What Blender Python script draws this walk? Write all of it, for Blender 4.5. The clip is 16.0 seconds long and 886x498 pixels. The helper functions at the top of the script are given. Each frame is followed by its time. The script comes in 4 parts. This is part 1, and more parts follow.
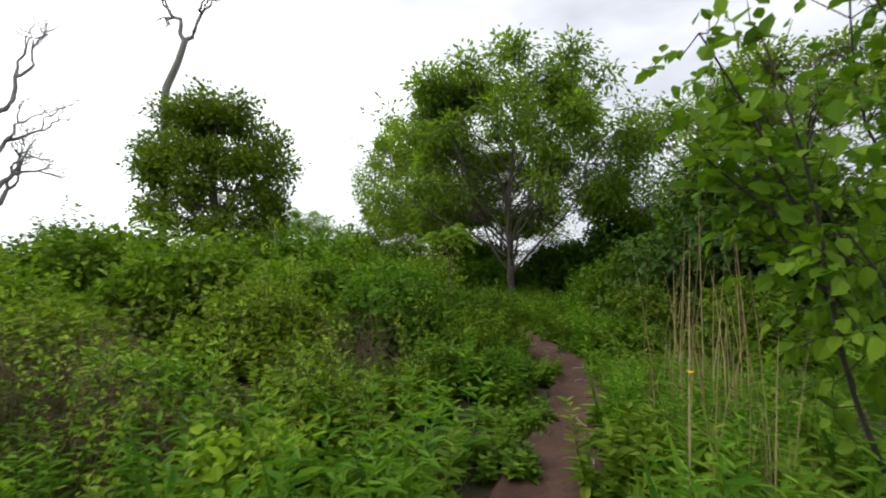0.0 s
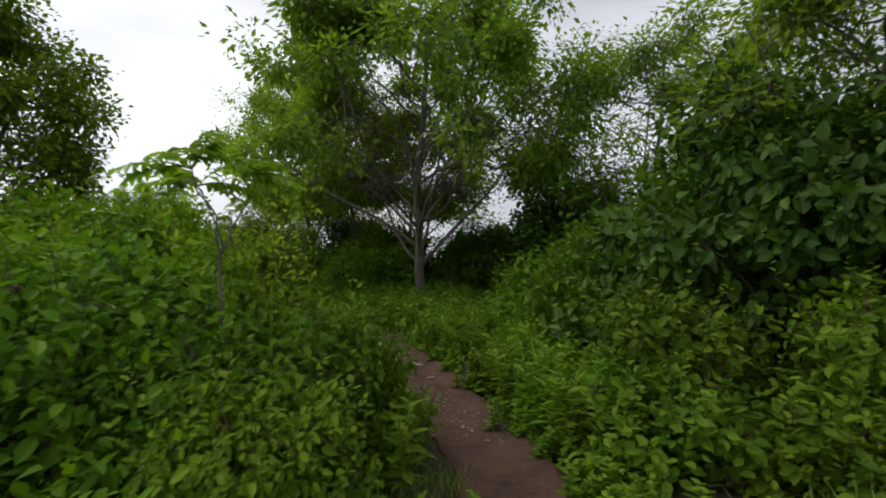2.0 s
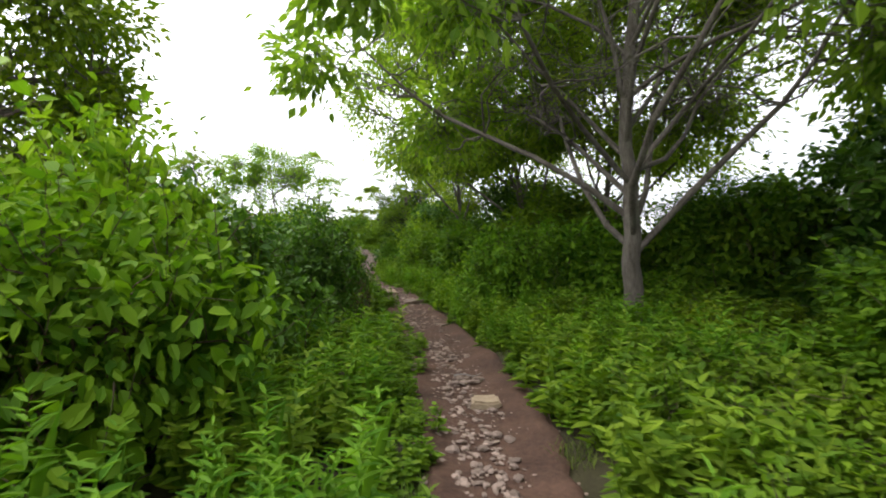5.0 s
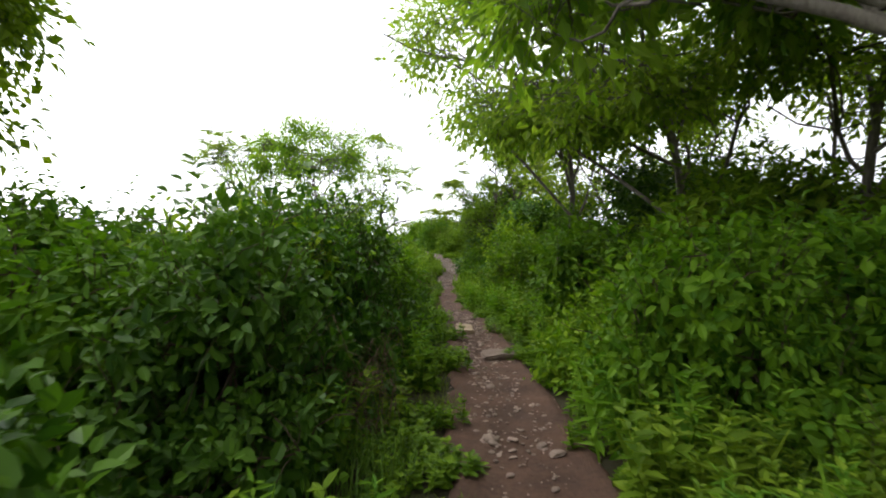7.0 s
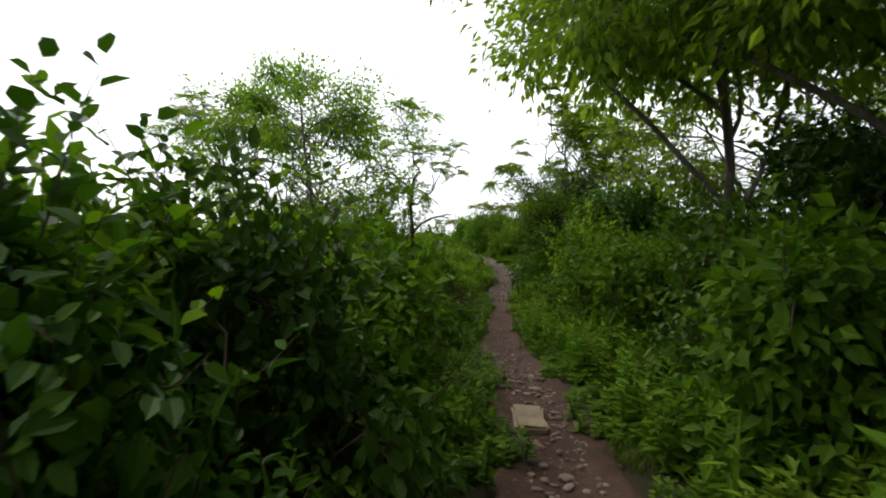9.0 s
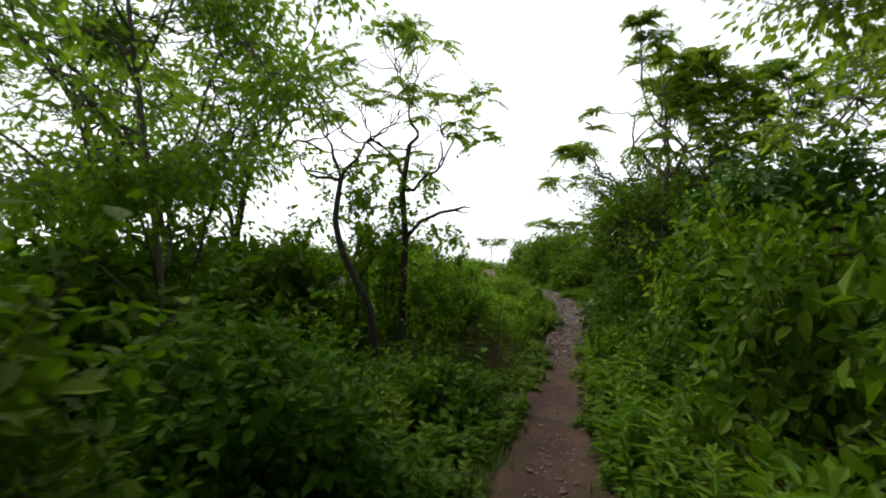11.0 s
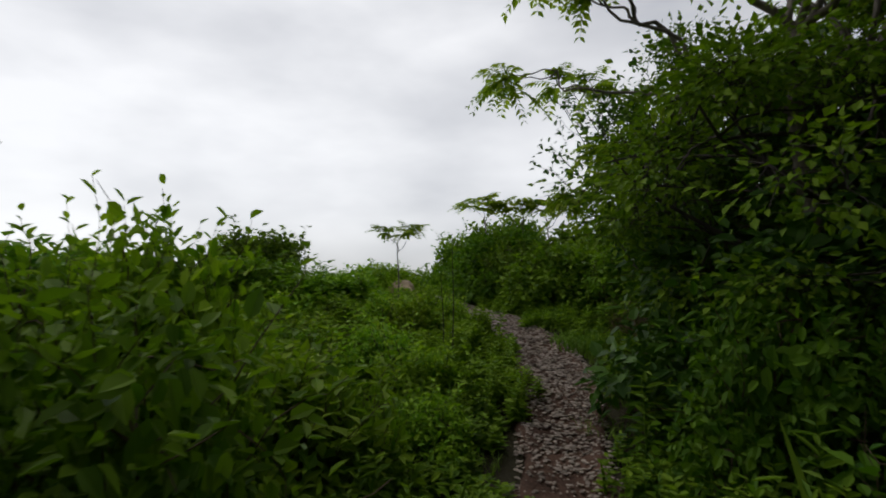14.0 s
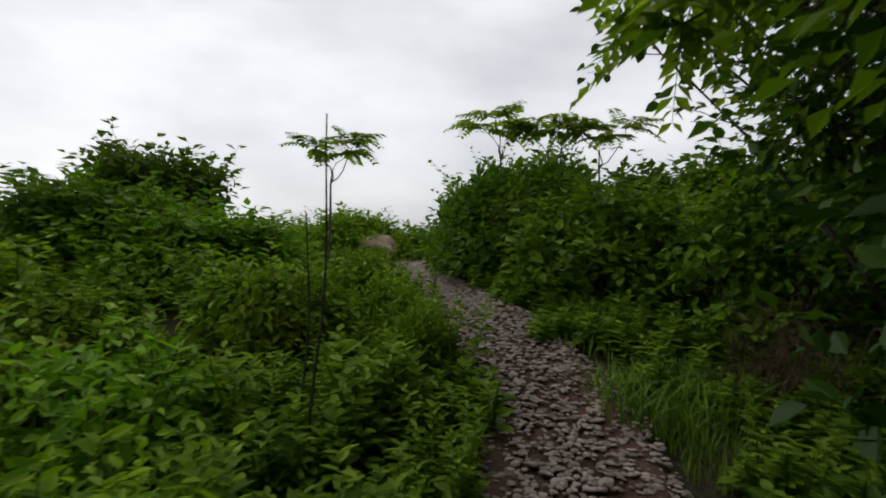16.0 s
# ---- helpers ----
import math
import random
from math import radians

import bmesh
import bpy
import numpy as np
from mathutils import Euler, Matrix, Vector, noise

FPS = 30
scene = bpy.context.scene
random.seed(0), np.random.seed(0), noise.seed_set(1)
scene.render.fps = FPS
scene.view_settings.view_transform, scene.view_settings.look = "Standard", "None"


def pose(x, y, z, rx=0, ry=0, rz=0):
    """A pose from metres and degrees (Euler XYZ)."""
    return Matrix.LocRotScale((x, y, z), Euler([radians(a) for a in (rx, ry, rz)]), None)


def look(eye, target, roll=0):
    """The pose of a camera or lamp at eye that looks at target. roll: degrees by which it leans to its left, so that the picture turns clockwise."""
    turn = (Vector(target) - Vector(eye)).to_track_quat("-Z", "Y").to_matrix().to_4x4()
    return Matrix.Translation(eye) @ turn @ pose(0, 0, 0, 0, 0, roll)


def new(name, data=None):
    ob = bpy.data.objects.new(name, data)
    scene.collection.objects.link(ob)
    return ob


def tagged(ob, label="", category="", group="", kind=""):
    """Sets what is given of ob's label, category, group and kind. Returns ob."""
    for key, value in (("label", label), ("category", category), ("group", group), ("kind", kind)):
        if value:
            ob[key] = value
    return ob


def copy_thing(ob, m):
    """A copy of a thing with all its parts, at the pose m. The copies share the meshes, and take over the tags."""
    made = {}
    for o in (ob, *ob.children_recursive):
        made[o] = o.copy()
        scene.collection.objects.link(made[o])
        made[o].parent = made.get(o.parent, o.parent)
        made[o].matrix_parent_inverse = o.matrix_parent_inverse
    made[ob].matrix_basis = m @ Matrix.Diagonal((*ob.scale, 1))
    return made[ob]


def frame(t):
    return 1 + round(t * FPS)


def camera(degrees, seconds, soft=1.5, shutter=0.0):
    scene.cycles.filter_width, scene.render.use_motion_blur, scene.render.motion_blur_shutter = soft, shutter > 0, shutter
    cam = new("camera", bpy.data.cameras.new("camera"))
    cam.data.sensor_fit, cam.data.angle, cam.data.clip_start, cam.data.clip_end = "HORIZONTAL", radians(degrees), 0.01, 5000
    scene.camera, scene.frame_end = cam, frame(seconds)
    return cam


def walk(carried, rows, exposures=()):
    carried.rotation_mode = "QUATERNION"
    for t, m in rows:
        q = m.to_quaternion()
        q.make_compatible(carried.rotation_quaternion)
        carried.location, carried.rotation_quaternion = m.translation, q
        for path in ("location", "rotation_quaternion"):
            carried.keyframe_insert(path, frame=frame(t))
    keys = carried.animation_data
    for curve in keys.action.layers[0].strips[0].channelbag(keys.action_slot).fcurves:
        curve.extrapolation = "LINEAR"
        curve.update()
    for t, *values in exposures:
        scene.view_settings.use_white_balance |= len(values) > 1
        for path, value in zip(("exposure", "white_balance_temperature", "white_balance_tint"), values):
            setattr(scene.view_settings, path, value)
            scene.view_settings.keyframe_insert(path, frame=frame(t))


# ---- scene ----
cam = camera(78.8, 16.0, soft=1.9, shutter=0.2)
PATH = [
    (0, look((0.191, -0.271, 1.355), (0.152, 1.887, 1.427), -0.2)),
    (0.5, look((0.254, 0.864, 1.350), (0.334, 3.022, 1.409), -0.7)),
    (1, look((0.430, 2.041, 1.321), (0.634, 4.191, 1.367), -1.1)),
    (1.5, look((0.642, 3.110, 1.337), (0.890, 5.255, 1.383), -0.6)),
    (2, look((0.958, 4.294, 1.305), (1.240, 6.436, 1.344), -0.0)),
    (2.5, look((1.178, 5.254, 1.361), (1.457, 7.396, 1.369), -0.5)),
    (3, look((1.347, 6.376, 1.350), (1.572, 8.524, 1.353), -0.4)),
    (3.5, look((1.452, 7.362, 1.377), (1.591, 9.518, 1.367), -0.2)),
    (4, look((1.462, 8.428, 1.386), (1.423, 10.587, 1.355), 1.0)),
    (4.5, look((1.378, 9.543, 1.428), (1.116, 11.686, 1.382), 0.5)),
    (5, look((1.167, 10.595, 1.416), (0.726, 12.707, 1.356), -0.6)),
    (5.2, look((1.089, 11.003, 1.402), (0.595, 13.105, 1.331), -1.0)),
    (7.3, look((-0.058, 15.789, 1.405), (-0.927, 17.766, 1.375), -0.3)),
    (7.5, look((-0.148, 16.204, 1.457), (-1.069, 18.157, 1.421), -0.5)),
    (8, look((-0.528, 17.077, 1.453), (-1.539, 18.986, 1.416), -0.6)),
    (8.5, look((-0.930, 18.035, 1.437), (-1.934, 19.948, 1.409), -0.2)),
    (9, look((-1.331, 18.834, 1.480), (-2.332, 20.748, 1.440), 0.4)),
    (9.2, look((-1.541, 19.174, 1.500), (-2.512, 21.103, 1.462), 0.8)),
    (11.3, look((-3.047, 23.842, 1.092), (-4.315, 25.586, 1.216), 0.9)),
    (11.5, look((-3.203, 24.182, 1.086), (-4.467, 25.930, 1.207), 0.9)),
    (12, look((-3.673, 25.020, 1.096), (-4.926, 26.775, 1.223), 0.8)),
    (12.5, look((-4.218, 25.977, 1.130), (-5.410, 27.773, 1.275), 0.1)),
    (13, look((-4.716, 26.761, 1.138), (-5.817, 28.612, 1.300), -0.2)),
    (13.5, look((-5.126, 27.701, 1.212), (-6.156, 29.593, 1.363), -1.8)),
    (14, look((-5.440, 28.485, 1.211), (-6.467, 30.378, 1.371), -1.4)),
    (14.5, look((-5.714, 29.318, 1.240), (-6.736, 31.215, 1.385), -1.2)),
    (15, look((-5.940, 30.108, 1.270), (-6.972, 32.003, 1.382), -0.4)),
    (15.5, look((-6.204, 30.940, 1.288), (-7.294, 32.804, 1.332), 0.9)),
    (16, look((-6.466, 31.773, 1.242), (-7.651, 33.579, 1.244), 2.4)),
]
walk(cam, PATH, exposures=[(0.0, 0.1), (1.5, -0.25), (2.0, -0.3), (2.5, 0.05), (3.5, 0.6), (5.0, 1.0), (7.5, 0.75), (8.0, 0.45), (8.5, 0.35), (9.2, 0.05), (11.3, 0.1), (12.5, -0.6), (13.5, -0.8), (16.0, -0.8)])

# ---- light: an overcast sky, brighter towards one side ----
world = bpy.data.worlds.new("overcast_sky")
scene.world = world
world.use_nodes = True
wn, wl = world.node_tree.nodes, world.node_tree.links
wn.clear()
w_out = wn.new("ShaderNodeOutputWorld")
w_bg = wn.new("ShaderNodeBackground")
w_sky = wn.new("ShaderNodeTexSky")
w_sky.sky_type, w_sky.sun_disc = "NISHITA", False
w_sky.sun_elevation, w_sky.sun_rotation = radians(57), radians(-84)
w_co = wn.new("ShaderNodeTexCoord")
w_map = wn.new("ShaderNodeMapping")
w_map.inputs["Scale"].default_value = (1.0, 1.0, 2.6)
w_noise = wn.new("ShaderNodeTexNoise")
w_noise.inputs["Scale"].default_value = 1.7
w_noise.inputs["Detail"].default_value = 5.0
w_noise.inputs["Roughness"].default_value = 0.5
w_ramp = wn.new("ShaderNodeValToRGB")
w_ramp.color_ramp.elements[0].position, w_ramp.color_ramp.elements[0].color = 0.40, (0.58, 0.595, 0.65, 1)
w_ramp.color_ramp.elements[1].position, w_ramp.color_ramp.elements[1].color = 0.86, (1.5, 1.5, 1.52, 1)
w_mix = wn.new("ShaderNodeMixRGB")
w_mix.blend_type = "ADD"
w_mix.inputs[0].default_value = 0.02
wl.new(w_co.outputs["Generated"], w_map.inputs["Vector"])
wl.new(w_map.outputs["Vector"], w_noise.inputs["Vector"])
w_sep = wn.new("ShaderNodeVectorMath")  # the cloud is thinner towards the sun
w_sep.operation = "DOT_PRODUCT"
w_sep.inputs[1].default_value = (-0.92, -0.08, 0.38)
wl.new(w_co.outputs["Generated"], w_sep.inputs[0])
w_sum = wn.new("ShaderNodeMath")
w_sum.operation = "MULTIPLY_ADD"
w_sum.inputs[1].default_value = 0.34
wl.new(w_sep.outputs["Value"], w_sum.inputs[0])
wl.new(w_noise.outputs["Fac"], w_sum.inputs[2])
wl.new(w_sum.outputs[0], w_ramp.inputs["Fac"])
wl.new(w_ramp.outputs["Color"], w_mix.inputs[1])
wl.new(w_sky.outputs["Color"], w_mix.inputs[2])
wl.new(w_mix.outputs["Color"], w_bg.inputs["Color"])
w_bg.inputs["Strength"].default_value = 1.06
wl.new(w_bg.outputs["Background"], w_out.inputs["Surface"])

sun = new("sun", bpy.data.lights.new("sun", "SUN"))
sun.data.energy, sun.data.angle, sun.data.color = 1.1, radians(45), (1.0, 0.96, 0.9)
sun.matrix_world = look((-9, 11, 14), (0, 10, 0))


# ---- materials ----
def node_mat(name):
    m = bpy.data.materials.new(name)
    m.use_nodes = True
    n = m.node_tree.nodes
    n.clear()
    return m, n, m.node_tree.links


def leaf_mat(name, low, high, rough=0.55, through_light=0.34, spec=0.12):
    """Leaf blade: each leaf its own tint between two greens, blotched, and letting some light through."""
    m, n, l = node_mat(name)
    geo, info = n.new("ShaderNodeNewGeometry"), n.new("ShaderNodeObjectInfo")
    co, tex = n.new("ShaderNodeTexCoord"), n.new("ShaderNodeTexNoise")
    tex.inputs["Scale"].default_value = 2.2
    tex.inputs["Detail"].default_value = 3
    l.new(co.outputs["Object"], tex.inputs["Vector"])
    add = n.new("ShaderNodeMath")
    add.operation = "MULTIPLY_ADD"
    add.inputs[1].default_value = 0.75
    l.new(geo.outputs["Random Per Island"], add.inputs[0])
    mul = n.new("ShaderNodeMath")
    mul.operation = "MULTIPLY_ADD"
    mul.inputs[1].default_value, mul.inputs[2].default_value = 0.9, -0.32
    l.new(tex.outputs["Fac"], mul.inputs[0])
    l.new(mul.outputs[0], add.inputs[2])
    ramp = n.new("ShaderNodeValToRGB")
    ramp.color_ramp.elements[0].color = (*low, 1)
    ramp.color_ramp.elements[1].color = (*high, 1)
    tip = ramp.color_ramp.elements.new(0.97)
    tip.color = (high[0] * 1.25, high[1] * 1.08, high[2] * 1.1, 1)
    l.new(add.outputs[0], ramp.inputs["Fac"])
    hue = n.new("ShaderNodeHueSaturation")
    h = n.new("ShaderNodeMath")
    h.operation = "MULTIPLY_ADD"
    h.inputs[1].default_value, h.inputs[2].default_value = 0.028, 0.474
    l.new(info.outputs["Random"], h.inputs[0])
    l.new(h.outputs[0], hue.inputs["Hue"])
    l.new(ramp.outputs["Color"], hue.inputs["Color"])
    stir, val = n.new("ShaderNodeMath"), n.new("ShaderNodeMath")
    stir.operation, stir.inputs[1].default_value = "MULTIPLY", 7.31
    part_of = n.new("ShaderNodeMath")
    part_of.operation = "FRACT"
    val.operation = "MULTIPLY_ADD"
    val.inputs[1].default_value, val.inputs[2].default_value = 0.5, 0.75
    l.new(info.outputs["Random"], stir.inputs[0])
    l.new(stir.outputs[0], part_of.inputs[0])
    l.new(part_of.outputs[0], val.inputs[0])
    l.new(val.outputs[0], hue.inputs["Value"])
    p = n.new("ShaderNodeBsdfPrincipled")
    p.inputs["Roughness"].default_value = rough
    p.inputs["Specular IOR Level"].default_value = spec
    l.new(hue.outputs["Color"], p.inputs["Base Color"])
    t = n.new("ShaderNodeBsdfTranslucent")
    warm = n.new("ShaderNodeMixRGB")
    warm.blend_type = "MULTIPLY"
    warm.inputs[0].default_value = 1.0
    warm.inputs[2].default_value = (1.2, 1.4, 0.45, 1)
    l.new(hue.outputs["Color"], warm.inputs[1])
    l.new(warm.outputs["Color"], t.inputs["Color"])
    mix = n.new("ShaderNodeMixShader")
    mix.inputs[0].default_value = through_light
    l.new(p.outputs[0], mix.inputs[1])
    l.new(t.outputs[0], mix.inputs[2])
    out = n.new("ShaderNodeOutputMaterial")
    l.new(mix.outputs[0], out.inputs["Surface"])
    return m


def rough_mat(name, low, high, scale, fine, rough=0.9, bump=0.5, stretch=(1, 1, 1), spread=0.0, depth=0.02):
    """Bark, soil or stone: two scales of noise in colour, with fine relief."""
    m, n, l = node_mat(name)
    co, mp = n.new("ShaderNodeTexCoord"), n.new("ShaderNodeMapping")
    mp.inputs["Scale"].default_value = stretch
    l.new(co.outputs["Object"], mp.inputs["Vector"])
    a, b = n.new("ShaderNodeTexNoise"), n.new("ShaderNodeTexNoise")
    a.inputs["Scale"].default_value, a.inputs["Detail"].default_value = scale, 4
    b.inputs["Scale"].default_value, b.inputs["Detail"].default_value = fine, 6
    b.inputs["Roughness"].default_value = 0.7
    l.new(mp.outputs["Vector"], a.inputs["Vector"])
    l.new(mp.outputs["Vector"], b.inputs["Vector"])
    s = n.new("ShaderNodeMath")
    s.operation = "MULTIPLY_ADD"
    s.inputs[1].default_value = 0.5
    h = n.new("ShaderNodeMath")
    h.operation = "MULTIPLY"
    h.inputs[1].default_value = 0.5
    l.new(b.outputs["Fac"], h.inputs[0])
    l.new(a.outputs["Fac"], s.inputs[0])
    l.new(h.outputs[0], s.inputs[2])
    ramp = n.new("ShaderNodeValToRGB")
    ramp.color_ramp.elements[0].position, ramp.color_ramp.elements[0].color = 0.34, (*low, 1)
    ramp.color_ramp.elements[1].position, ramp.color_ramp.elements[1].color = 0.66, (*high, 1)
    colour = ramp.outputs["Color"]
    l.new(s.outputs[0], ramp.inputs["Fac"])
    if spread:
        info, v, isl, both = n.new("ShaderNodeObjectInfo"), n.new("ShaderNodeMath"), n.new("ShaderNodeNewGeometry"), n.new("ShaderNodeMath")
        both.operation = "FRACT"
        tot = n.new("ShaderNodeMath")
        l.new(info.outputs["Random"], tot.inputs[0])
        l.new(isl.outputs["Random Per Island"], tot.inputs[1])
        l.new(tot.outputs[0], both.inputs[0])
        v.operation = "MULTIPLY_ADD"
        v.inputs[1].default_value, v.inputs[2].default_value = spread, 1 - spread / 2
        l.new(both.outputs[0], v.inputs[0])
        hs = n.new("ShaderNodeHueSaturation")
        l.new(v.outputs[0], hs.inputs["Value"])
        l.new(colour, hs.inputs["Color"])
        colour = hs.outputs["Color"]
    p = n.new("ShaderNodeBsdfPrincipled")
    p.inputs["Roughness"].default_value = rough
    p.inputs["Specular IOR Level"].default_value = 0.25
    l.new(colour, p.inputs["Base Color"])
    bp = n.new("ShaderNodeBump")
    bp.inputs["Strength"].default_value, bp.inputs["Distance"].default_value = bump, depth
    l.new(b.outputs["Fac"], bp.inputs["Height"])
    l.new(bp.outputs["Normal"], p.inputs["Normal"])
    out = n.new("ShaderNodeOutputMaterial")
    l.new(p.outputs[0], out.inputs["Surface"])
    return m


LEAF_BRIGHT = leaf_mat("leaf_bright", (0.050, 0.14, 0.009), (0.175, 0.33, 0.020), spec=0.1)
LEAF_MID = leaf_mat("leaf_mid", (0.032, 0.10, 0.008), (0.115, 0.245, 0.016), spec=0.1)
# a dark glossy leaf, its colour deepened further to stand in for hedge shade
LEAF_DARK_SHADED = leaf_mat("leaf_dark_shaded", (0.018, 0.062, 0.008), (0.066, 0.165, 0.017), through_light=0.25, spec=0.18, rough=0.45)
LEAF_TREE = leaf_mat("leaf_tree", (0.07, 0.145, 0.018), (0.20, 0.32, 0.045), through_light=0.6, spec=0.1)
LEAF_SUMAC = leaf_mat("leaf_sumac", (0.07, 0.14, 0.016), (0.19, 0.30, 0.038), through_light=0.56, spec=0.1)
LEAF_NEW = leaf_mat("leaf_new", (0.10, 0.22, 0.014), (0.25, 0.40, 0.03), spec=0.15)
LEAF_HERB = leaf_mat("leaf_herb", (0.044, 0.13, 0.010), (0.14, 0.285, 0.022), spec=0.1)
GRASS = leaf_mat("grass_blade", (0.05, 0.12, 0.015), (0.13, 0.225, 0.035), through_light=0.3)
STRAW = leaf_mat("dry_grass", (0.19, 0.17, 0.08), (0.34, 0.29, 0.16), through_light=0.15)
PETAL = leaf_mat("yellow_petal", (0.75, 0.42, 0.01), (0.85, 0.55, 0.02), through_light=0.25)
BARK_GREY = rough_mat("bark_grey", (0.06, 0.048, 0.038), (0.19, 0.165, 0.138), 5, 40, stretch=(1, 1, 0.25), bump=0.6)
BARK_DARK = rough_mat("bark_dark", (0.02, 0.017, 0.015), (0.075, 0.062, 0.052), 6, 50, stretch=(1, 1, 0.3), bump=0.7)
BARK_DEAD = rough_mat("bark_dead", (0.17, 0.155, 0.14), (0.36, 0.335, 0.31), 5, 45, stretch=(1, 1, 0.2), bump=0.4)
TWIG = rough_mat("twig_brown", (0.035, 0.022, 0.014), (0.11, 0.075, 0.05), 8, 60, bump=0.3)
BRAMBLE = rough_mat("bramble_cane", (0.06, 0.035, 0.022), (0.17, 0.105, 0.07), 8, 60, bump=0.3)
SOIL = rough_mat("path_soil", (0.036, 0.019, 0.013), (0.125, 0.068, 0.046), 2.6, 28, bump=0.8, depth=0.02)
LITTER = rough_mat("ground_litter", (0.02, 0.015, 0.008), (0.062, 0.055, 0.024), 1.4, 40, bump=0.8, depth=0.03)
STONE = rough_mat("path_stone", (0.17, 0.12, 0.095), (0.33, 0.25, 0.205), 7, 60, bump=0.45, spread=0.7)
SHALE = rough_mat("gravel_shale", (0.165, 0.13, 0.108), (0.35, 0.29, 0.25), 7, 60, bump=0.45, spread=0.8)
SLAB = rough_mat("slab_sandstone", (0.25, 0.185, 0.12), (0.40, 0.31, 0.21), 5, 45, bump=0.35)


# ---- mesh helpers ----
def mesh_of(name, verts, faces, k, material, smooth=False):
    """A mesh of polygons with k corners each."""
    verts, faces = np.asarray(verts, np.float32), np.asarray(faces, np.int32)
    me = bpy.data.meshes.new(name)
    me.vertices.add(len(verts))
    me.vertices.foreach_set("co", verts.ravel())
    me.loops.add(len(faces) * k)
    me.loops.foreach_set("vertex_index", faces.ravel())
    me.polygons.add(len(faces))
    me.polygons.foreach_set("loop_start", np.arange(len(faces), dtype=np.int32) * k)
    me.polygons.foreach_set("use_smooth", np.full(len(faces), smooth))
    me.materials.append(material)
    me.update(calc_edges=True)
    return me


def part(name, me, parent, label=""):
    ob = new(name, me)
    ob.parent = parent
    if label:
        tagged(ob, label)
    return ob


def unit(v):
    return v / np.maximum(np.linalg.norm(v, axis=-1, keepdims=True), 1e-9)


def leaves(P, D, N, L, W, fine=False):
    """Leaf blades at P, tip along D, upper side N, folded along the rib. fine: rounded outline."""
    P, D, N = np.asarray(P, float), unit(np.asarray(D, float)), np.asarray(N, float)
    S = unit(np.cross(D, N))
    N = np.cross(S, D)
    L, W = np.broadcast_to(np.asarray(L, float), len(P))[:, None], np.broadcast_to(np.asarray(W, float), len(P))[:, None]
    i = np.arange(len(P))[:, None]
    if fine:
        rows = [P, P + D * L - N * L * .14,
                P + D * L * .22 - S * W * .42 + N * W * .16, P + D * L * .6 - S * W * .44 + N * W * .1 - N * L * .03,
                P + D * L * .22 + S * W * .42 + N * W * .16, P + D * L * .6 + S * W * .44 + N * W * .1 - N * L * .03]
        v = np.stack(rows, 1).reshape(-1, 3)
        f = np.concatenate([i * 6 + [0, 1, 3, 2], i * 6 + [0, 4, 5, 1]])
        return v, f, 4
    rows = [P, P + D * L * .42 - S * W * .5 + N * W * .14, P + D * L - N * L * .12, P + D * L * .42 + S * W * .5 + N * W * .14]
    v = np.stack(rows, 1).reshape(-1, 3)
    f = np.concatenate([i * 4 + [0, 2, 1], i * 4 + [0, 3, 2]])
    return v, f, 3


def tubes(lines, sides=5):
    """Tapered tubes along lines of (points, radii)."""
    V, F, n0 = [], [], 0
    for pts, rad in lines:
        pts, rad = np.asarray(pts, float), np.asarray(rad, float)
        t = unit(np.gradient(pts, axis=0))
        ref = np.where(np.abs(t[:, 2:3]) > .9, [[1., 0, 0]], [[0., 0, 1]])
        a = unit(np.cross(t, ref))
        b = np.cross(t, a)
        ang = np.arange(sides) * 2 * np.pi / sides
        ring = pts[:, None] + rad[:, None, None] * (a[:, None] * np.cos(ang)[None, :, None] + b[:, None] * np.sin(ang)[None, :, None])
        V.append(ring.reshape(-1, 3))
        j, s = np.meshgrid(np.arange(len(pts) - 1), np.arange(sides), indexing="ij")
        s2 = (s + 1) % sides
        F.append(n0 + np.stack([j * sides + s, j * sides + s2, (j + 1) * sides + s2, (j + 1) * sides + s], -1).reshape(-1, 4))
        n0 += len(pts) * sides
    return np.concatenate(V), np.concatenate(F)


def wander(rng, a, b, n=7, bend=0.12, sag=0.0):
    """A crooked line from a to b."""
    a, b = np.asarray(a, float), np.asarray(b, float)
    t = np.linspace(0, 1, n)[:, None]
    k = rng.normal(0, 1, (3, 3)) * np.linalg.norm(b - a) * bend
    out = a + (b - a) * t
    for w in range(3):
        out = out + k[w] * np.sin(np.pi * t * (w + 1)) / (w + 1.0)
    out[:, 2] += (sag * np.sin(np.pi * t) * np.linalg.norm(b - a))[:, 0]
    return out


def sphere_dirs(rng, n):
    return unit(rng.normal(0, 1, (n, 3)))


